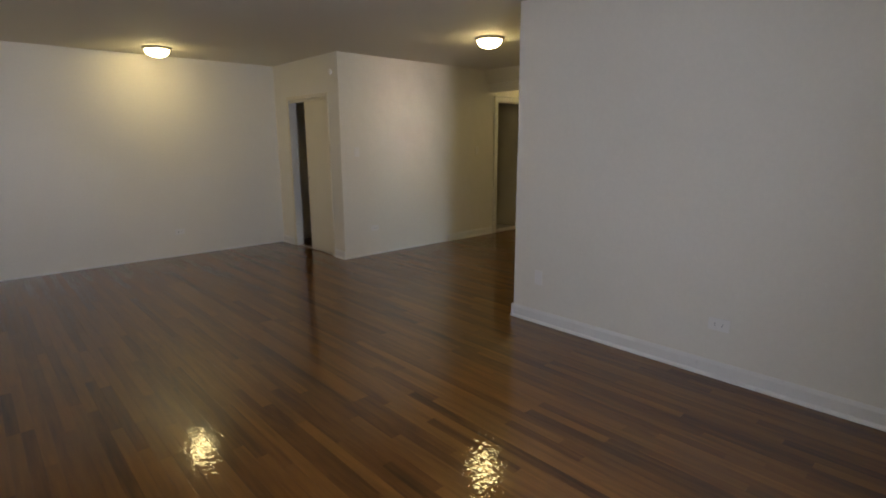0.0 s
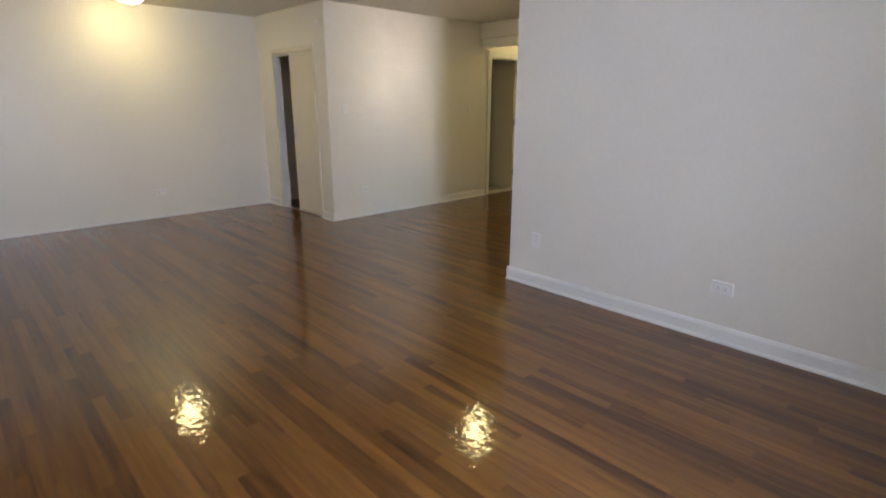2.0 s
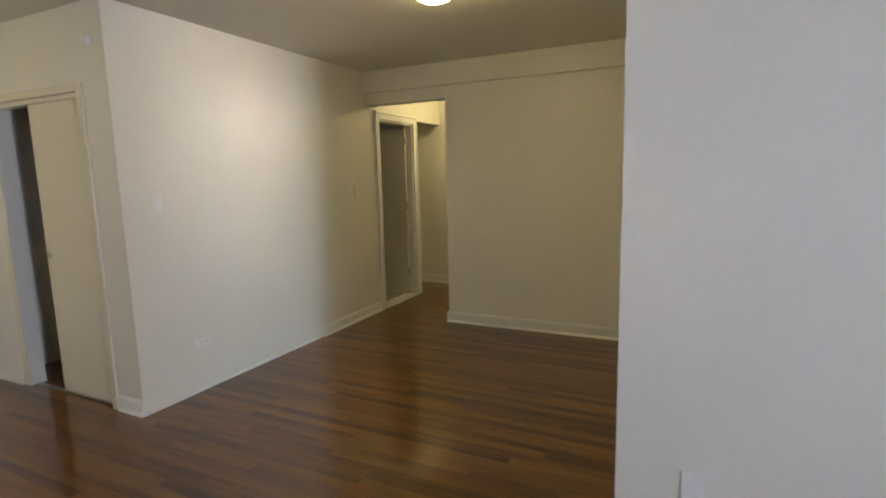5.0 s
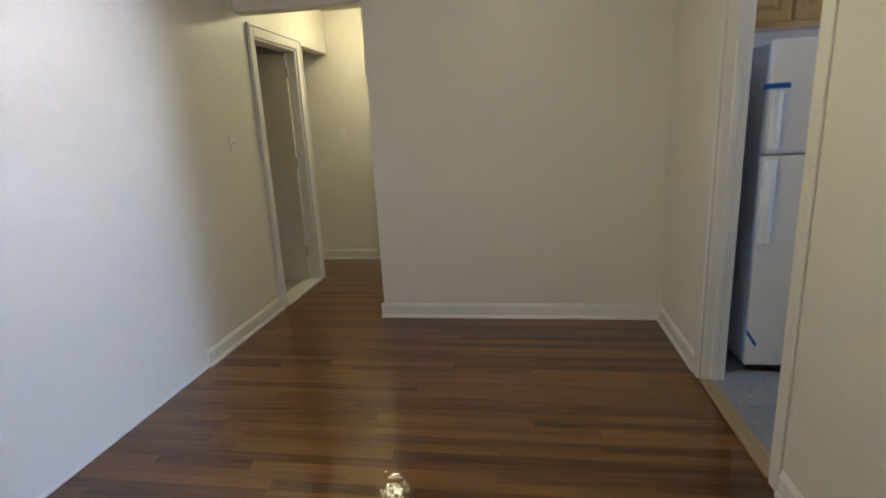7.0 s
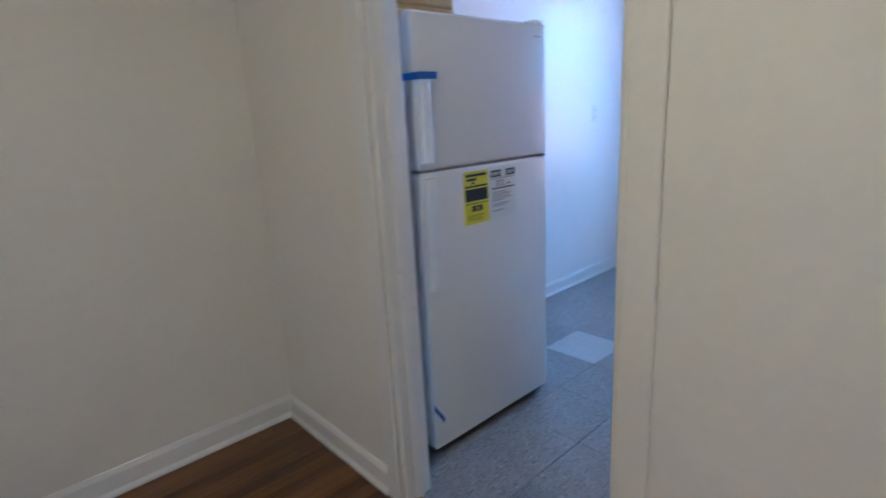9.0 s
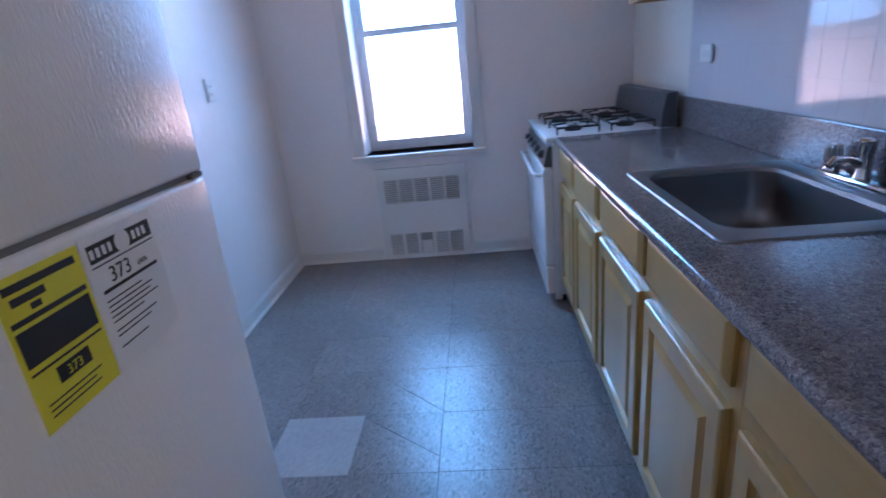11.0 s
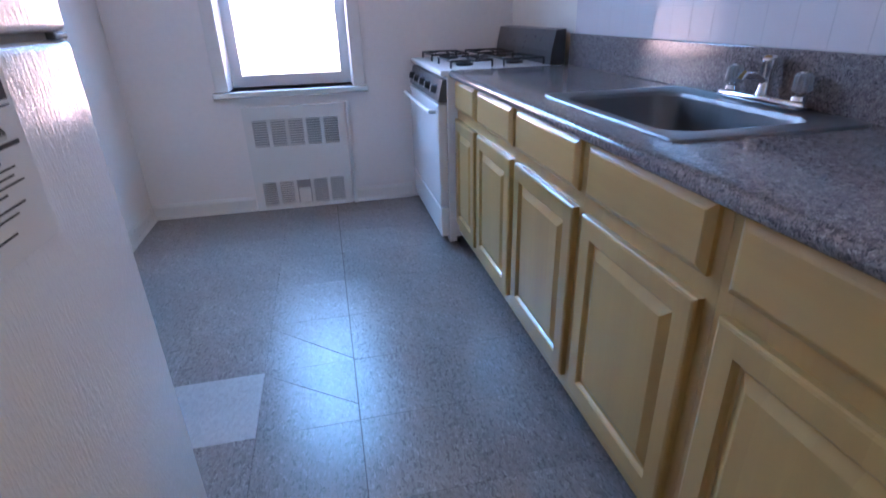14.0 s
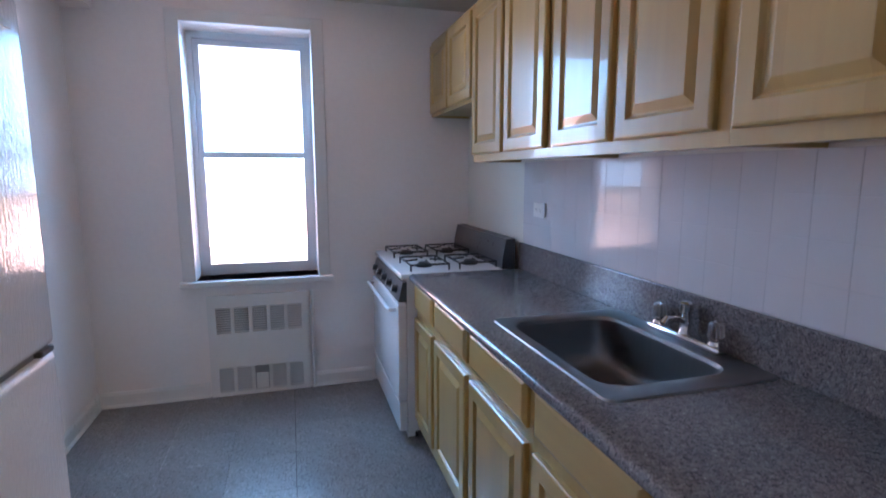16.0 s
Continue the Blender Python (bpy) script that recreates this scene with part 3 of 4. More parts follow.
def wall_plate(name, label, at, normal, kind_, w=0.072, h=0.116, material=None, level=False):
    """A switch, outlet or blank plate; local x across, z up, y out of the wall."""
    rz = {'-x': 90, '+x': -90, '-y': 180, '+y': 0}[normal]
    ob = thing(name, label, {"outlet": "wall outlet", "switch": "light switch"}.get(kind_, "wall plate"), at, rz)
    m = material or M_PLATE
    if level:
        w, h = h, w
    part("plate", boxed(-w / 2, w / 2, 0, 0.007, -h / 2, h / 2, 0.003), m, ob)
    if kind_ == "outlet":
        for s in (-0.02, 0.02):
            c = (s, 0) if level else (0, s)
            sock = part("socket", turned([(0.0165, 0.0065), (0.0165, 0.009), (0.015, 0.0095), (0.002, 0.0095)], 16, 'y', (c[0], 0, c[1])), m, ob)
            for d in (-0.0055, 0.0055):
                e = (c[0], c[1] + d) if level else (c[0] + d, c[1])
                sx, sz = (0.0045, 0.0013) if level else (0.0013, 0.0045)
                part("slot", boxed(e[0] - sx, e[0] + sx, 0.0092, 0.0105, e[1] - sz, e[1] + sz), M_DARK, sock, "dark contact slot")
    elif kind_ == "switch":
        part("toggle", boxed(-0.005, 0.005, 0.006, 0.018, -0.004, 0.012, 0.002), m, ob)
        part("screw", turned([(0.003, 0.007), (0.003, 0.0085), (0.001, 0.009)], 10, 'y', (0, 0, 0.042)), M_METAL, ob)
    return ob


wall_plate("wall_outlet", "white double outlet plate low on the wall", (AX, 1.36, 0.347), '-x', "outlet", level=True, h=0.125, w=0.08)
wall_plate("wall_plate", "white blank plate low on the wall", (AX, 2.735, 0.38), '-x', "blank")
wall_plate("wall_outlet", "pale double outlet plate low on the wall", (4.061, CY, 0.35), '-y', "outlet", level=True)
wall_plate("light_switch", "pale painted light switch plate", (3.825, CY, 1.33), '-y', "switch")
wall_plate("light_switch", "cream light switch beside the hall passage", (5.97, CY, 1.31), '-y', "switch")
wall_plate("light_switch", "cream light switch on the hall end wall", (7.91, 5.713, 1.327), '-x', "switch")
wall_plate("wall_outlet", "cream outlet plate on the far wall", (2.17, BACK, 0.32), '-y', "outlet", level=True)
wall_plate("wall_outlet", "white outlet plate over the counter", (3.89, 0.615, 1.246), '+x', "outlet", level=True)
wall_plate("wall_outlet", "white outlet plate on the kitchen wall", (KE, 0.305, 1.295), '-x', "outlet")
wall_plate("wall_outlet", "white outlet plate on the side wall", (LEFT, 3.3, 0.4), '+x', "outlet", level=True)
sensor = thing("alarm_sensor", "small round white alarm sensor near the ceiling", "sensor", (CX, 5.965, 2.275), 90)
part("housing", turned([(0.035, 0), (0.035, 0.012), (0.03, 0.022), (0.01, 0.026)], 20, 'y'), M_PLATE, sensor, smooth=True)
part("lens", turned([(0.01, 0.025), (0.009, 0.029), (0.002, 0.031)], 12, 'y'), M_PLATE, sensor)

inter = thing("intercom", "old cream-painted intercom panel with three buttons", "intercom", (3.805, AY, 1.405))
part("plate", boxed(-0.065, 0.07, 0, 0.012, 0, 0.355, 0.004), M_INTERCOM, inter)
for i, z in enumerate((0.05, 0.094, 0.139)):
    b = part("button", turned([(0.012, 0.012), (0.012, 0.018), (0.01, 0.02), (0.002, 0.02)], 14, 'y', (0, 0, z)), (M_DARK, M_DARK, M_RED)[i], inter, ("black push button", "black push button", "dull red push button")[i])
for i in range(7):
    part("speaker_slot", boxed(-0.03, 0.03, 0.0115, 0.0135, 0.215 + i * 0.012, 0.219 + i * 0.012), M_GREYDK, inter)
for sx, sz in ((-0.05, 0.015), (0.055, 0.015), (-0.05, 0.34), (0.055, 0.34)):
    part("screw", turned([(0.005, 0.011), (0.005, 0.0135), (0.002, 0.0145)], 10, 'y', (sx, 0, sz)), M_METAL, inter)

# ---- kitchen ----


def loops(bm, rings, close_first=True, close_last=True):
    vs = [[bm.verts.new(p) for p in r] for r in rings]
    for a, b in zip(vs, vs[1:]):
        k = len(a)
        for i in range(k):
            bm.faces.new((a[i], a[(i + 1) % k], b[(i + 1) % k], b[i]))
    if close_first:
        bm.faces.new(vs[0])
    if close_last:
        bm.faces.new(vs[-1])
    bmesh.ops.recalc_face_normals(bm, faces=bm.faces)
    return bm


def panel(w, h, profile):
    """A front of nested rectangles: (inset, depth) from the back edge to the centre. Local y across, z up, x out."""
    rings = [[(d, i, i), (d, w - i, i), (d, w - i, h - i), (d, i, h - i)] for i, d in profile]
    return loops(bmesh.new(), rings)


DOOR = [(0, 0), (0, 0.014), (0.003, 0.018), (0.009, 0.02), (0.052, 0.02), (0.056, 0.016), (0.06, 0.009), (0.066, 0.008), (0.088, 0.018), (0.091, 0.019)]
DRAWER = [(0, 0), (0, 0.009), (0.004, 0.012), (0.014, 0.0185), (0.019, 0.02)]


def cabinet(name, label, x_back, x_front, y0, y1, z0, z1, doors, drawers=(), toe=False, group="", face=1):
    """A cabinet unit with its back on a wall; face +1 looks to +x, -1 to -x. Fronts: (y0, y1, z0, z1)."""
    ob = thing(name, label, "cabinet", (x_back, y0, 0), group=group)
    s = face
    d = abs(x_front - x_back) - 0.02
    w = y1 - y0 - 0.001
    bm = bmesh.new()

    def bx(a, b, *r):
        box(bm, *sorted((a * s, b * s)), *r)
    side = 0.70 if toe else z1   # base units stop below the sink bowl
    bx(0, d - 0.018, 0, 0.016, z0, side)
    bx(0, d - 0.018, w - 0.016, w, z0, side)
    bx(0, d - 0.018, 0.016, w - 0.016, z0 + 0.012, z0 + 0.03)
    bx(0, 0.006, 0.016, w - 0.016, z0 + 0.03, side)
    if not toe:
        bx(0, d - 0.018, 0.016, w - 0.016, z1 - 0.016, z1)
    part("body", bm, M_OAK, ob)
    # face frame
    fr = bmesh.new()
    bars = [(0, 0.04, z0, z1), (w - 0.04, w, z0, z1), (0.04, w - 0.04, z0, z0 + 0.05), (0.04, w - 0.04, z1 - 0.04, z1)]
    if drawers:
        zz = drawers[0][2]
        bars.append((0.04, w - 0.04, zz - 0.045, zz + 0.01))
    if len(doors) > 1:
        m = (doors[0][1] + doors[1][0]) / 2 - y0
        bars.append((m - 0.02, m + 0.02, z0 + 0.05, z1 - 0.04))
    for a, b, c, e in bars:
        box(fr, *sorted(((d - 0.018) * s, d * s)), a, b, c, e)
    part("face_frame", fr, M_OAK, ob)
    if toe:
        part("toe_kick", boxed(*sorted(((d - 0.09) * s, (d - 0.075) * s)), 0, w, 0.0, z0), M_OAK, ob)
    for a, b, c, e in doors:
        pb = panel(b - a, e - c, DOOR)
        if s < 0:
            bmesh.ops.scale(pb, vec=(-1, 1, 1), verts=pb.verts)
            bmesh.ops.reverse_faces(pb, faces=pb.faces)
        dr = part("door", pb, M_OAK, ob)
        dr.location = (d * s, a - y0, c)
    for a, b, c, e in drawers:
        dr = part("drawer_front", panel(b - a, e - c, DRAWER), M_OAKY, ob)
        dr.location = (d * s, a - y0, c)
    return ob


CB = 3.884
FRONT = 4.49
ZD = (0.14, 0.69)
ZR = (0.735, 0.872)
for y0, y1, a, b in ((0.402, 0.776, 0.414, 0.754), (0.776, 1.25, 0.798, 1.226), (1.25, 1.76, 1.275, 1.736), (1.76, 2.264, 1.786, 2.236), (2.264, 2.868, 2.292, 2.84)):
    lab = "light oak base cabinet with drawer and raised-panel door"
    cabinet("base_cabinet", lab, CB, FRONT, y0, y1, 0.09, 0.874, [(a, b, *ZD)], [(a, b, *ZR)], True, "row of base cabinets")
UF = 4.17
for y0, y1, ds in ((0.358, 1.222, ((0.374, 0.758), (0.79, 1.172))), (1.222, 2.024, ((1.236, 1.585), (1.618, 1.985))), (2.024, 2.868, ((2.04, 2.405), (2.44, 2.85)))):
    cabinet("wall_cabinet", "light oak wall cabinet with two raised-panel doors", CB, UF, y0, y1, 1.485, 2.27, [(a, b, 1.522, 2.235) for a, b in ds], group="row of wall cabinets")
cabinet("wall_cabinet", "short light oak cabinet hung over the stove", CB, UF, -0.485, 0.356, 1.795, 2.27, [(-0.462, -0.085, 1.815, 2.245), (-0.062, 0.336, 1.815, 2.245)], group="row of wall cabinets")
cabinet("wall_cabinet", "light oak cabinet hung over the refrigerator", KE - 0.004, 5.95, 2.03, 2.866, 1.80, 2.27, [(2.05, 2.44, 1.825, 2.245), (2.46, 2.845, 1.825, 2.245)], face=-1)

# worktop with a cut for the sink, round front edge and upstand
SX0, SX1, SY0, SY1 = 3.93, 4.395, 1.32, 1.985
top = thing("worktop", "speckled grey granite worktop with upstand", "worktop", (0, 0, 0))
nose = [(SX1, 0.876)] + [(4.492 + 0.019 * math.cos(a), 0.895 + 0.019 * math.sin(a)) for a in [math.pi * (-0.5 + i / 8) for i in range(9)]] + [(SX1, 0.914)]
part("front_strip", prism(nose, 1, 0.398, 2.868), M_GRANITE, top, smooth=True)
part("slab", boxed(3.884, SX1, 0.398, SY0, 0.876, 0.914), M_GRANITE, top)
part("slab", boxed(3.884, SX1, SY1, 2.868, 0.876, 0.914), M_GRANITE, top)
part("slab", boxed(3.884, SX0, SY0, SY1, 0.876, 0.914), M_GRANITE, top)
part("upstand", boxed(3.884, 3.902, 0.398, 2.868, 0.914, 1.058, 0.003), M_GRANITE, top)


def rrect(x0, x1, y0, y1, r, z, n=7):
    pts = []
    for cx, cy, a0 in ((x1 - r, y1 - r, 0), (x0 + r, y1 - r, 0.5), (x0 + r, y0 + r, 1), (x1 - r, y0 + r, 1.5)):
        for i in range(n):
            a = math.pi * (a0 + 0.5 * i / (n - 1))
            pts.append((cx + r * math.cos(a), cy + r * math.sin(a), z))
    return pts


sink = thing("kitchen_sink", "stainless steel sink with one deep bowl set in granite", "sink", (0, 0, 0))
B = (3.972, 4.365, 1.345, 1.925)
part("rim", loops(bmesh.new(), [rrect(3.906, 4.412, 1.30, 2.005, 0.03, 0.9142), rrect(3.909, 4.409, 1.303, 2.002, 0.03, 0.919), rrect(3.916, 4.402, 1.31, 1.995, 0.03, 0.9195),
                                rrect(B[0] - 0.012, B[1] + 0.012, B[2] - 0.012, B[3] + 0.012, 0.08, 0.918), rrect(*B, 0.075, 0.912), rrect(B[0] + 0.003, B[1] - 0.003, B[2] + 0.003, B[3] - 0.003, 0.075, 0.90)], False, False), M_STEEL, sink, smooth=True)
bowl = [rrect(B[0] + 0.003 + i, B[1] - 0.003 - i, B[2] + 0.003 + i, B[3] - 0.003 - i, r, z) for i, r, z in ((0, 0.075, 0.90), (0.004, 0.075, 0.84), (0.008, 0.073, 0.785), (0.018, 0.07, 0.754), (0.035, 0.066, 0.739), (0.06, 0.06, 0.731), (0.10, 0.05, 0.726), (0.145, 0.03, 0.7225), (0.18, 0.008, 0.7215))]
part("bowl", loops(bmesh.new(), bowl, False, True), M_STEEL, sink, smooth=True)
part("drain", turned([(0.05, 0.721), (0.05, 0.7265), (0.04, 0.7275), (0.034, 0.7235), (0.005, 0.722)], 24, at=(4.165, 1.635, 0)), M_CHROME, sink, "chrome drain ring", True)

fau = thing("faucet", "chrome two-handle faucet with clear ribbed knobs", "faucet", (3.933, 1.69, 0.9195))
part("base_bar", boxed(-0.024, 0.024, -0.152, 0.152, 0, 0.024, 0.01, 3), M_CHROME, fau, smooth=True)
for s in (-0.118, 0.118):
    h = part("handle", turned([(0.02, 0.024), (0.018, 0.034), (0.011, 0.038), (0.011, 0.046)], 18, at=(0, s, 0)), M_CHROME, fau, smooth=True)
    kb = bmesh.new()
    rings = []
    for z, r in ((0.044, 0.018), (0.05, 0.024), (0.082, 0.021), (0.09, 0.015)):
        rings.append([(r * (1 if i % 2 else 0.84) * math.cos(math.pi * i / 12), s + r * (1 if i % 2 else 0.84) * math.sin(math.pi * i / 12), z) for i in range(24)])
    part("knob", loops(kb, rings), M_KNOB, h, "clear ribbed knob")
    part("cap", turned([(0.012, 0.089), (0.012, 0.093), (0.004, 0.095)], 14, at=(0, s, 0)), M_CHROME, h)
part("post", turned([(0.022, 0.022), (0.017, 0.034), (0.016, 0.085), (0.02, 0.092), (0.02, 0.118), (0.014, 0.124), (0.003, 0.125)], 20), M_CHROME, fau, smooth=True)
part("spout", tube([(0.01, 0, 0.06), (0.05, 0.012, 0.075), (0.085, 0.018, 0.08), (0.1, 0.02, 0.066)], 0.0105, 12), M_CHROME, fau, smooth=True)

# stove
SY = (-0.47, 0.392)
st = thing("gas_stove", "white enamel gas range with black grates and backguard", "stove", (3.92, SY[0], 0))
W = SY[1] - SY[0]
part("body", boxed(0.0, 0.60, 0, W, 0.05, 0.885, 0.004), M_ENAMEL, st)
for fx in (0.05, 0.55):
    for fy in (0.05, W - 0.05):
        part("foot", turned([(0.018, 0), (0.018, 0.008), (0.011, 0.012), (0.011, 0.05)], 12, at=(fx, fy, 0)), M_DARK, st)
part("kick_plate", boxed(0.56, 0.60, 0.004, W - 0.004, 0.02, 0.05, 0.002), M_ENAMEL, st)
part("broiler_drawer", boxed(0.60, 0.645, 0.006, W - 0.006, 0.055, 0.215, 0.008), M_ENAMEL, st)
od = part("oven_door", boxed(0.60, 0.648, 0.006, W - 0.006, 0.225, 0.755, 0.01, 3), M_ENAMEL, st, smooth=True)
part("handle", tube([(0.648, 0.06, 0.715), (0.68, 0.06, 0.718), (0.69, 0.09, 0.72), (0.69, W - 0.09, 0.72), (0.68, W - 0.06, 0.718), (0.648, W - 0.06, 0.715)], 0.011, 10), M_ENAMEL, od, "white bar handle", True)
part("control_panel", prism([(0.60, 0.765), (0.645, 0.768), (0.622, 0.868), (0.60, 0.872)], 1, 0.004, W - 0.004), M_GREYDK, st, "dark grey sloping knob panel")
for i in range(5):
    ky = W * (0.12 + 0.19 * i)
    kn = part("knob", turned([(0.024, 0), (0.024, 0.004), (0.02, 0.006), (0.018, 0.024), (0.015, 0.027), (0.003, 0.028)], 20, 'x'), M_DARK, st, "black knob with pale pointer", True)
    kn.matrix_local = pose(0.635, ky, 0.818, 0, -13, 0)
    part("pointer", boxed(0.026, 0.029, -0.0022, 0.0022, -0.016, 0.016), M_PLATE, kn)
part("cooktop", boxed(0.0, 0.632, -0.002, W + 0.002, 0.885, 0.915, 0.01, 3), M_ENAMEL, st, smooth=True)
for i, bx_ in enumerate((0.19, 0.46)):
    for by in (0.2, W - 0.2):
        bu = part("burner", turned([(0.045, 0.915), (0.045, 0.926), (0.03, 0.93), (0.03, 0.938), (0.026, 0.941), (0.003, 0.941)], 20, at=(bx_, by, 0)), M_IRON, st, "black burner head", True)
        g = bmesh.new()
        r = 0.105
        tube([(bx_ - r, by - r * 1.35, 0.948), (bx_ + r, by - r * 1.35, 0.948), (bx_ + r, by + r * 1.35, 0.948), (bx_ - r, by + r * 1.35, 0.948), (bx_ - r, by - r * 1.35, 0.948)], 0.0055, 6, g)
        for dx, dy in ((1, 0), (-1, 0), (0, 1.35), (0, -1.35)):
            tube([(bx_ + r * dx, by + r * dy, 0.948), (bx_ + 0.035 * dx, by + 0.035 * dy, 0.955)], 0.005, 6, g)
        for dx in (-1, 1):
            for dy in (-1.35, 1.35):
                tube([(bx_ + r * dx, by + r * dy, 0.914), (bx_ + r * dx, by + r * dy, 0.95)], 0.005, 6, g)
        part("grate", g, M_IRON, st, "black wire grate")
part("backguard", prism([(0.0, 0.915), (0.075, 0.915), (0.07, 0.98), (0.05, 1.075), (0.0, 1.08)], 1, 0.0, W), M_GREYDK, st, "dark grey enamel backguard")

# refrigerator
fr = thing("refrigerator", "new white top-freezer refrigerator with pebbled doors", "refrigerator", (5.447, 2.01, 0))
FW = 0.732
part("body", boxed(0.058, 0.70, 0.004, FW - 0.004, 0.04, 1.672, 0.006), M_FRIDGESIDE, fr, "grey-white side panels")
part("toe_grille", boxed(0.03, 0.058, 0.02, FW - 0.02, 0.012, 0.06, 0.003), M_DARK, fr, "black toe grille")
for fx in (0.1, 0.64):
    for fy in (0.06, FW - 0.06):
        part("foot", turned([(0.02, 0), (0.02, 0.02), (0.012, 0.04)], 12, at=(fx, fy, 0)), M_DARK, fr)
lo = part("lower_door", boxed(0, 0.052, 0, FW, 0.042, 1.148, 0.012, 3), M_FRIDGE, fr, "pebbled white lower door", True)
up = part("freezer_door", boxed(0, 0.052, 0, FW, 1.158, 1.683, 0.012, 3), M_FRIDGE, fr, "pebbled white freezer door", True)
part("gasket", boxed(0.012, 0.06, 0.012, FW - 0.012, 0.06, 1.66), M_GASKET, fr, "grey door gasket")


def grip(z0, z1):
    return prism([(-0.012, FW - 0.06), (-0.03, FW - 0.05), (-0.034, FW - 0.03), (-0.028, FW - 0.012), (-0.012, FW - 0.006), (0.0, FW - 0.01), (0.0, FW - 0.055)], 2, z0, z1)


part("handle", grip(1.185, 1.45), M_ENAMEL, up, "white moulded grip")
part("handle", grip(0.72, 1.13), M_ENAMEL, lo, "white moulded grip")
part("hinge_cover", boxed(0.0, 0.06, 0.008, 0.05, 1.148, 1.158, 0.003), M_GREYDK, fr)
part("hinge_cover", boxed(0.01, 0.07, 0.01, 0.06, 1.683, 1.70, 0.004), M_PLATE, fr)
part("badge", boxed(-0.0015, 0.002, 0.035, 0.085, 1.628, 1.638), M_METAL, up, "small grey badge")
part("tape", boxed(-0.036, -0.0345, FW - 0.075, FW + 0.012, 1.462, 1.486), M_BLUETAPE, fr, "strip of blue tape")
part("tape", boxed(-0.0345, 0.06, FW + 0.001, FW + 0.0025, 1.462, 1.486), M_BLUETAPE, fr, "strip of blue tape")
part("tape", prism([(FW - 0.045, 0.15), (FW + 0.002, 0.225), (FW + 0.002, 0.25), (FW - 0.055, 0.165)], 0, -0.0016, 0.0), M_BLUETAPE, fr, "strip of blue tape")


def lettering(text, size, m, parent, material, name="lettering"):
    c = bpy.data.curves.new(name, 'FONT')
    c.body, c.size, c.extrude, c.align_x = text, size, 0.0003, 'CENTER'
    tmp = new("tmp", c)
    bpy.context.view_layer.update()
    me = bpy.data.meshes.new_from_object(tmp.evaluated_get(bpy.context.evaluated_depsgraph_get()))
    bpy.data.objects.remove(tmp)
    me.materials.clear()
    me.materials.append(material)
    ob = new(name, me)
    ob.parent = parent
    ob.matrix_local = m
    return ob


# energy label: yellow sheet and white sheet; local y grows to the reader's left
def sheet(name, label, y0, y1, z0, z1, material, bars):
    ob = thing(name, label, "label sheet", (5.447, 0, 0))
    part("paper", boxed(-0.0022, -0.0006, y0, y1, z0, z1), material, ob)
    for a, b, c, e in bars:
        part("print", boxed(-0.0029, -0.0021, y1 - b * (y1 - y0), y1 - a * (y1 - y0), z0 + c * (z1 - z0), z0 + e * (z1 - z0)), M_INK, ob)
    return ob


ys = sheet("energy_label", "yellow energy label with black print taped to the refrigerator", 2.392, 2.53, 0.925, 1.13, M_YELLOW,
      [(0.08, 0.92, 0.90, 0.95), (0.12, 0.5, 0.82, 0.87), (0.3, 0.42, 0.76, 0.80), (0.05, 0.95, 0.70, 0.735), (0.05, 0.95, 0.44, 0.67), (0.05, 0.95, 0.385, 0.40), (0.3, 0.72, 0.24, 0.35), (0.1, 0.8, 0.16, 0.17), (0.1, 0.7, 0.12, 0.13), (0.1, 0.75, 0.08, 0.09)])
ws = sheet("data_label", "white printed data sheet taped to the refrigerator", 2.222, 2.388, 0.928, 1.135, M_PAPER,
           [(0.06, 0.94, 0.80, 0.93), (0.06, 0.94, 0.765, 0.775), (0.1, 0.9, 0.565, 0.59), (0.1, 0.6, 0.50, 0.51), (0.1, 0.75, 0.46, 0.47), (0.1, 0.7, 0.42, 0.43), (0.1, 0.8, 0.38, 0.39), (0.1, 0.55, 0.34, 0.35), (0.1, 0.72, 0.27, 0.28), (0.1, 0.6, 0.23, 0.24), (0.1, 0.5, 0.14, 0.15)])
lettering("373", 0.019, pose(-0.0034, 2.46, 0.9785, 90, 0, -90), ys, M_YELLOW, "number")
lettering("373", 0.034, pose(-0.0026, 2.325, 1.056, 90, 0, -90), ws, M_INK, "number")
lettering("kWh", 0.012, pose(-0.0026, 2.272, 1.058, 90, 0, -90), ws, M_INK, "unit")
for y in (2.372, 2.359, 2.346, 2.333, 2.276, 2.263, 2.25):
    part("print", boxed(-0.0036, -0.0027, y - 0.0035, y + 0.0035, 1.10, 1.114), M_PAPER, ws, "white bar of unreadable print")
part("print", turned([(0.017, -0.0027), (0.017, -0.0036), (0.012, -0.0036), (0.011, -0.003)], 20, 'x', (0, 2.304, 1.107)), M_PAPER, ws, "white round mark")

# grey for the painted shade inside the cover and for the valve frame
M_SHADE = mat("shade_and_frame_grey", (0.34, 0.33, 0.33), 0.8, vary=0.15)
# radiator cover under the window
rc = thing("radiator_cover", "white painted recessed radiator cover with slatted grilles", "radiator cover", (4.985, FACADE, 0))
RW = 0.625
D = 0.022
SL = [0.055 + i * 0.1085 for i in range(5)]
zs = [(0.0, 0.03), (0.19, 0.42), (0.585, 0.665)]
for a, b in zs:
    part("panel", boxed(0.012, RW, 0, D, a, b), M_TRIM, rc)
for a, b in ((0.03, 0.19), (0.42, 0.585)):
    xs = [0.012] + [v for s in SL for v in (s, s + 0.088)] + [RW]
    for i in range(0, len(xs), 2):
        part("mullion", boxed(xs[i], xs[i + 1], 0, D, a, b), M_TRIM, rc)
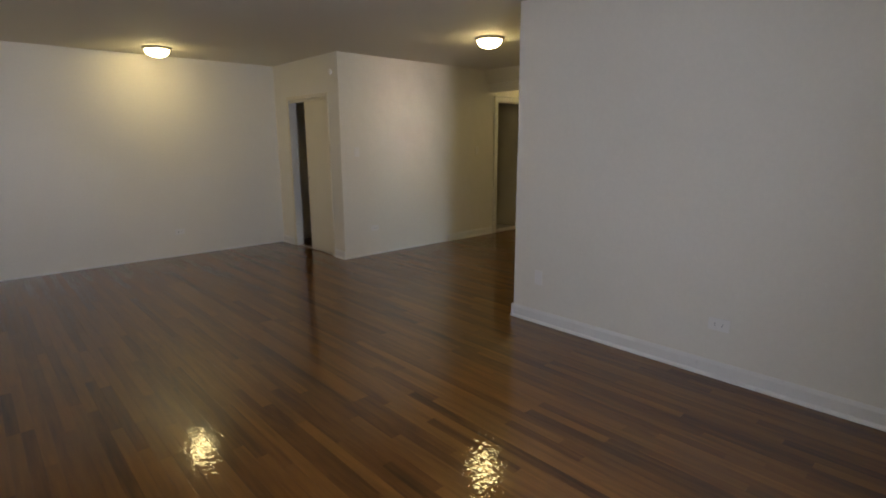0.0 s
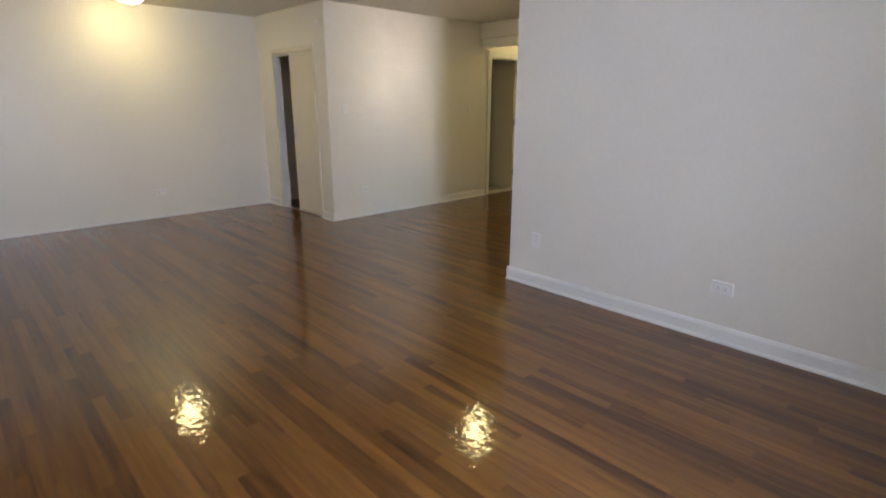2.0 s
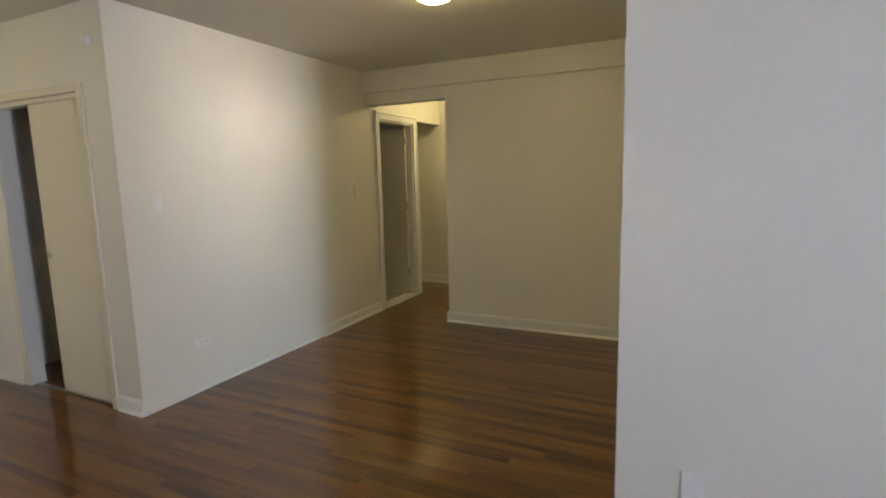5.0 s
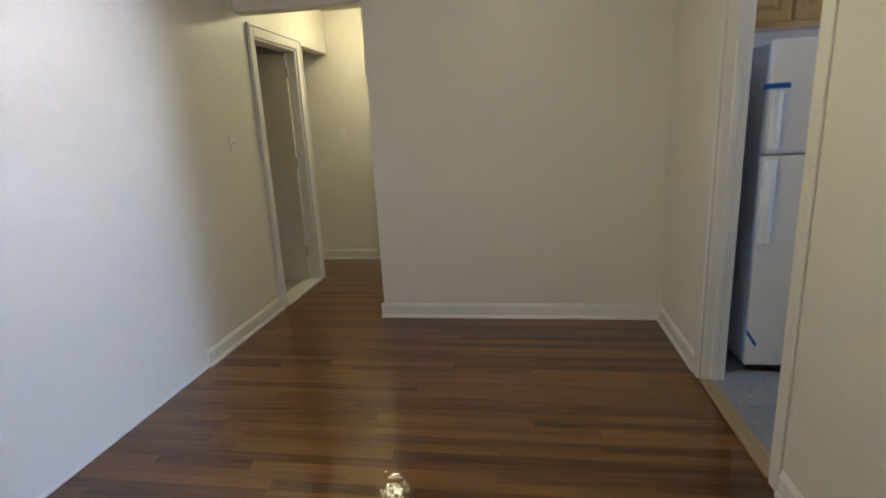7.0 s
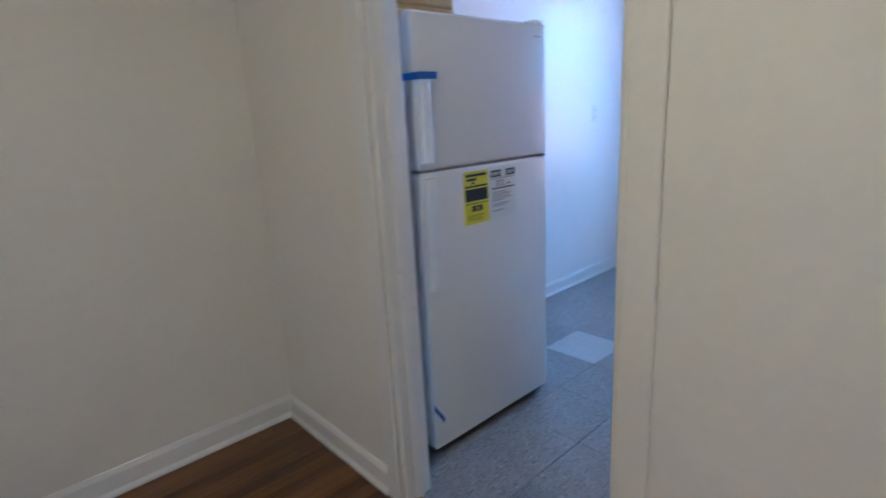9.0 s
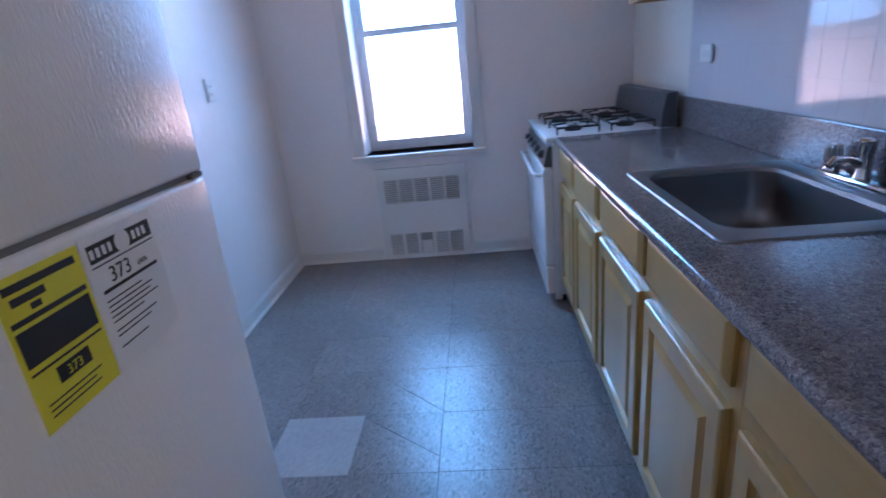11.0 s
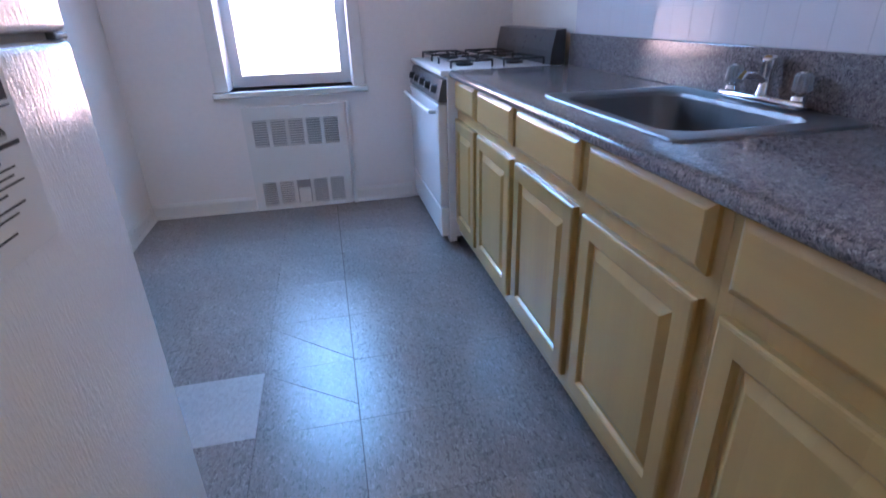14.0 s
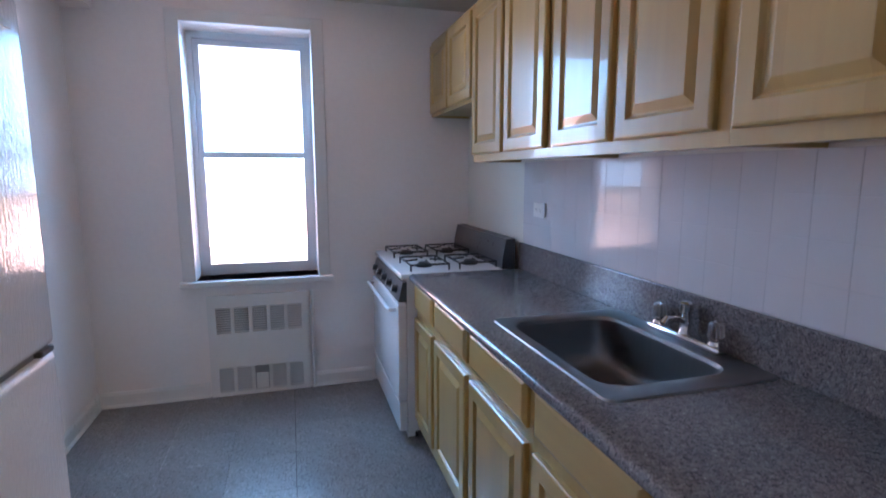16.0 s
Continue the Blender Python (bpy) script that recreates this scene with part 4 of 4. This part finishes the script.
# flat sheet whose grey stands in for shade behind the slats
part("backing", boxed(0.02, RW - 0.01, 0.0005, 0.003, 0.02, 0.6), M_SHADE, rc, "grey sheet drawn as the shade behind the slats")
slat = mesh_of("slat", boxed(0, 0.088, 0.006, D - 0.002, 0, 0.006), M_TRIM)
for a, b in ((0.03, 0.19), (0.42, 0.585)):
    for si, s in enumerate(SL):
        if a < 0.1 and si == 2:
            continue
        k = 11
        for j in range(k):
            o = new("slat", slat)
            o.parent = rc
            o.location = (s, 0, a + (j + 0.5) * (b - a) / k - 0.003)
flap = part("valve_door", boxed(SL[2] + 0.006, SL[2] + 0.08, 0.006, D + 0.004, 0.035, 0.135, 0.003), M_TRIM, rc, "small white valve door hanging ajar")
part("valve_frame", boxed(SL[2], SL[2] + 0.088, D - 0.002, D + 0.003, 0.178, 0.19), M_SHADE, rc)
structure("trim", boxed(4.962, 4.984, FACADE, FACADE + 0.03, 0, 0.67, 0.004), M_TRIM, "white upright strip beside the radiator cover", "trim")

# ---- pieces: wall tiles, vinyl tiles, floor boards ----


def tile_mesh(name, w, h, t, c, material):
    """A tile with its top edge eased; local x, y flat, z up."""
    bm = bmesh.new()
    rings = [[(-w / 2 + i, -h / 2 + i, z), (w / 2 - i, -h / 2 + i, z), (w / 2 - i, h / 2 - i, z), (-w / 2 + i, h / 2 - i, z)] for i, z in ((0, 0), (0, t - c), (c, t))]
    loops(bm, rings, False, True)
    return mesh_of(name, bm, material)


wt = thing("wall_tiles", "glossy white square wall tiles over the worktop", "wall tiles", (KW, 0, 0), kind="structure")
part("grout", boxed(0, 0.0029, 0.414, 2.868, 1.058, 1.485), M_GROUT, wt)
NC, NR = 23, 4
tw, th = (2.868 - 0.416) / NC, (1.484 - 1.06) / NR
tm = tile_mesh("tile", tw - 0.0016, th - 0.0016, 0.0022, 0.0006, M_TILE)
rng = random.Random(4)
for i in range(NC):
    for j in range(NR):
        o = new("tile", tm)
        o.parent = wt
        o.matrix_local = pose(0.0012, 0.416 + (i + 0.5) * tw, 1.06 + (j + 0.5) * th, rng.uniform(-0.12, 0.12), 90 + rng.uniform(-0.12, 0.12), 0)

kf = thing("floor_kitchen", "mottled grey vinyl tile floor with one pale tile", "floor", (0, 0, 0), kind="structure")
part("bed", boxed(KW, KE, FACADE, AY - 0.06, -0.012, -0.0015), M_SUBFLOOR, kf)
GX, GY, PX, PY = 5.104, 1.626, 0.317, 0.321
made = {}
ix0, ix1 = math.floor((KW - GX) / PX), math.ceil((KE - GX) / PX)
iy0, iy1 = math.floor((FACADE - GY) / PY), math.ceil((AY - 0.06 - GY) / PY)
for i in range(ix0, ix1):
    for j in range(iy0, iy1):
        x0, x1 = max(GX + i * PX, KW), min(GX + (i + 1) * PX, KE)
        y0, y1 = max(GY + j * PY, FACADE), min(GY + (j + 1) * PY, AY - 0.06)
        if x1 - x0 < 0.01 or y1 - y0 < 0.01:
            continue
        if i == -1:
            x1 -= 0.0024   # the one joint that has opened
        elif i == 0:
            x1 -= 0.001
        pale = i == 1 and j == -1
        g = 0.0006 if rng.random() < 0.75 else 0.0014
        if i == 0 and j in (-1, -2):
            # broken tiles: two pieces along a slanting crack
            ya, yb = (1.318, 1.55) if j == -1 else (1.01, 1.295)
            for k, pts in enumerate((((x0, y0), (x1, y0), (x1, ya - 0.001), (x0, yb - 0.001)), ((x0, yb + 0.001), (x1, ya + 0.001), (x1, y1), (x0, y1)))):
                cx, cy = (x0 + x1) / 2, sum(p[1] for p in pts) / 4
                bm = prism([((px - cx) * 0.9965, (py - cy) * 0.9965) for px, py in pts], 2, -0.0015, 0.002)
                o = part("tile", bm, M_VINYL, kf)
                o.location = (cx, cy, 0)
            continue
        key = (round(x1 - x0, 3), round(y1 - y0, 3), pale, g)
        if key not in made:
            made[key] = tile_mesh("tile", key[0] - g, key[1] - g, 0.0035, 0.0004, M_VINYL_PALE if pale else M_VINYL)
        o = new("tile", made[key])
        o.parent = kf
        o.matrix_local = pose((x0 + x1) / 2, (y0 + y1) / 2, -0.0015 + rng.uniform(0, 0.0004), 0, 0, 180 * rng.randint(0, 1))

# oak strips, laid along the living room
floor_ob = bpy.data.objects["floor"]
BW, U = 0.0572, 0.15
rng = random.Random(11)
board = {}
far_v, far_f = [], []


def strip_loops(w, l, t=0.012, c=0.0004, g=0.00015):
    a, b = w / 2 - g, l / 2 - g
    return [[(-a + i, -b + i, z), (a - i, -b + i, z), (a - i, b - i, z), (-a + i, b - i, z)] for i, z in ((0, -t), (0, -c), (c, 0))]


x = LEFT
near_count = 0
while x < 7.9:
    xc = x + BW / 2
    if xc < AX:
        spans = [(FACADE, BACK)]
    elif xc < CX + 0.9:
        spans = [(AY - 0.02, BACK)]
    elif xc < 7.25:
        spans = [(AY - 0.02, CY + 0.02)]
    else:
        spans = [(AY - 0.02, 8.6)]
    for a, b in spans:
        y = a - rng.randint(0, 5) * U
        while y < b:
            l = rng.choice((3, 4, 5, 6, 7, 8, 9, 10, 12)) * U
            y0, y1 = max(y, a), min(y + l, b)
            y += l
            if y1 - y0 < 0.03:
                continue
            yc, ln = (y0 + y1) / 2, y1 - y0
            if AX - 0.95 < xc < OX and AY < yc < CY and near_count < 300:
                near_count += 1
                key = round(ln, 3)
                if key not in board:
                    bm = loops(bmesh.new(), strip_loops(BW, ln), False, True)
                    board[key] = mesh_of("board", bm, M_FLOOR)
                o = new("board", board[key])
                o.parent = floor_ob
                o.matrix_local = pose(xc, yc, rng.uniform(-0.0001, 0), 0, rng.gauss(0, 0.17), 0)
            else:
                k0 = len(far_v)
                dz = rng.uniform(-0.0001, 0)
                tilt = math.tan(radians(rng.gauss(0, 0.17)))
                for r in strip_loops(BW, ln):
                    far_v += [(px + xc, py + yc, pz + dz - px * tilt) for px, py, pz in r]
                for r in (0, 4):
                    far_f += [(k0 + r + q, k0 + r + (q + 1) % 4, k0 + r + 4 + (q + 1) % 4, k0 + r + 4 + q) for q in range(4)]
                far_f.append((k0 + 8, k0 + 9, k0 + 10, k0 + 11))
    x += BW
me = bpy.data.meshes.new("boards")
me.from_pydata(far_v, [], far_f)
me.materials.append(M_FLOORJ)
rest = new("boards", me)
rest.parent = floor_ob
tagged(rest, "varnished oak strips of the farther floor", kind="stuff")
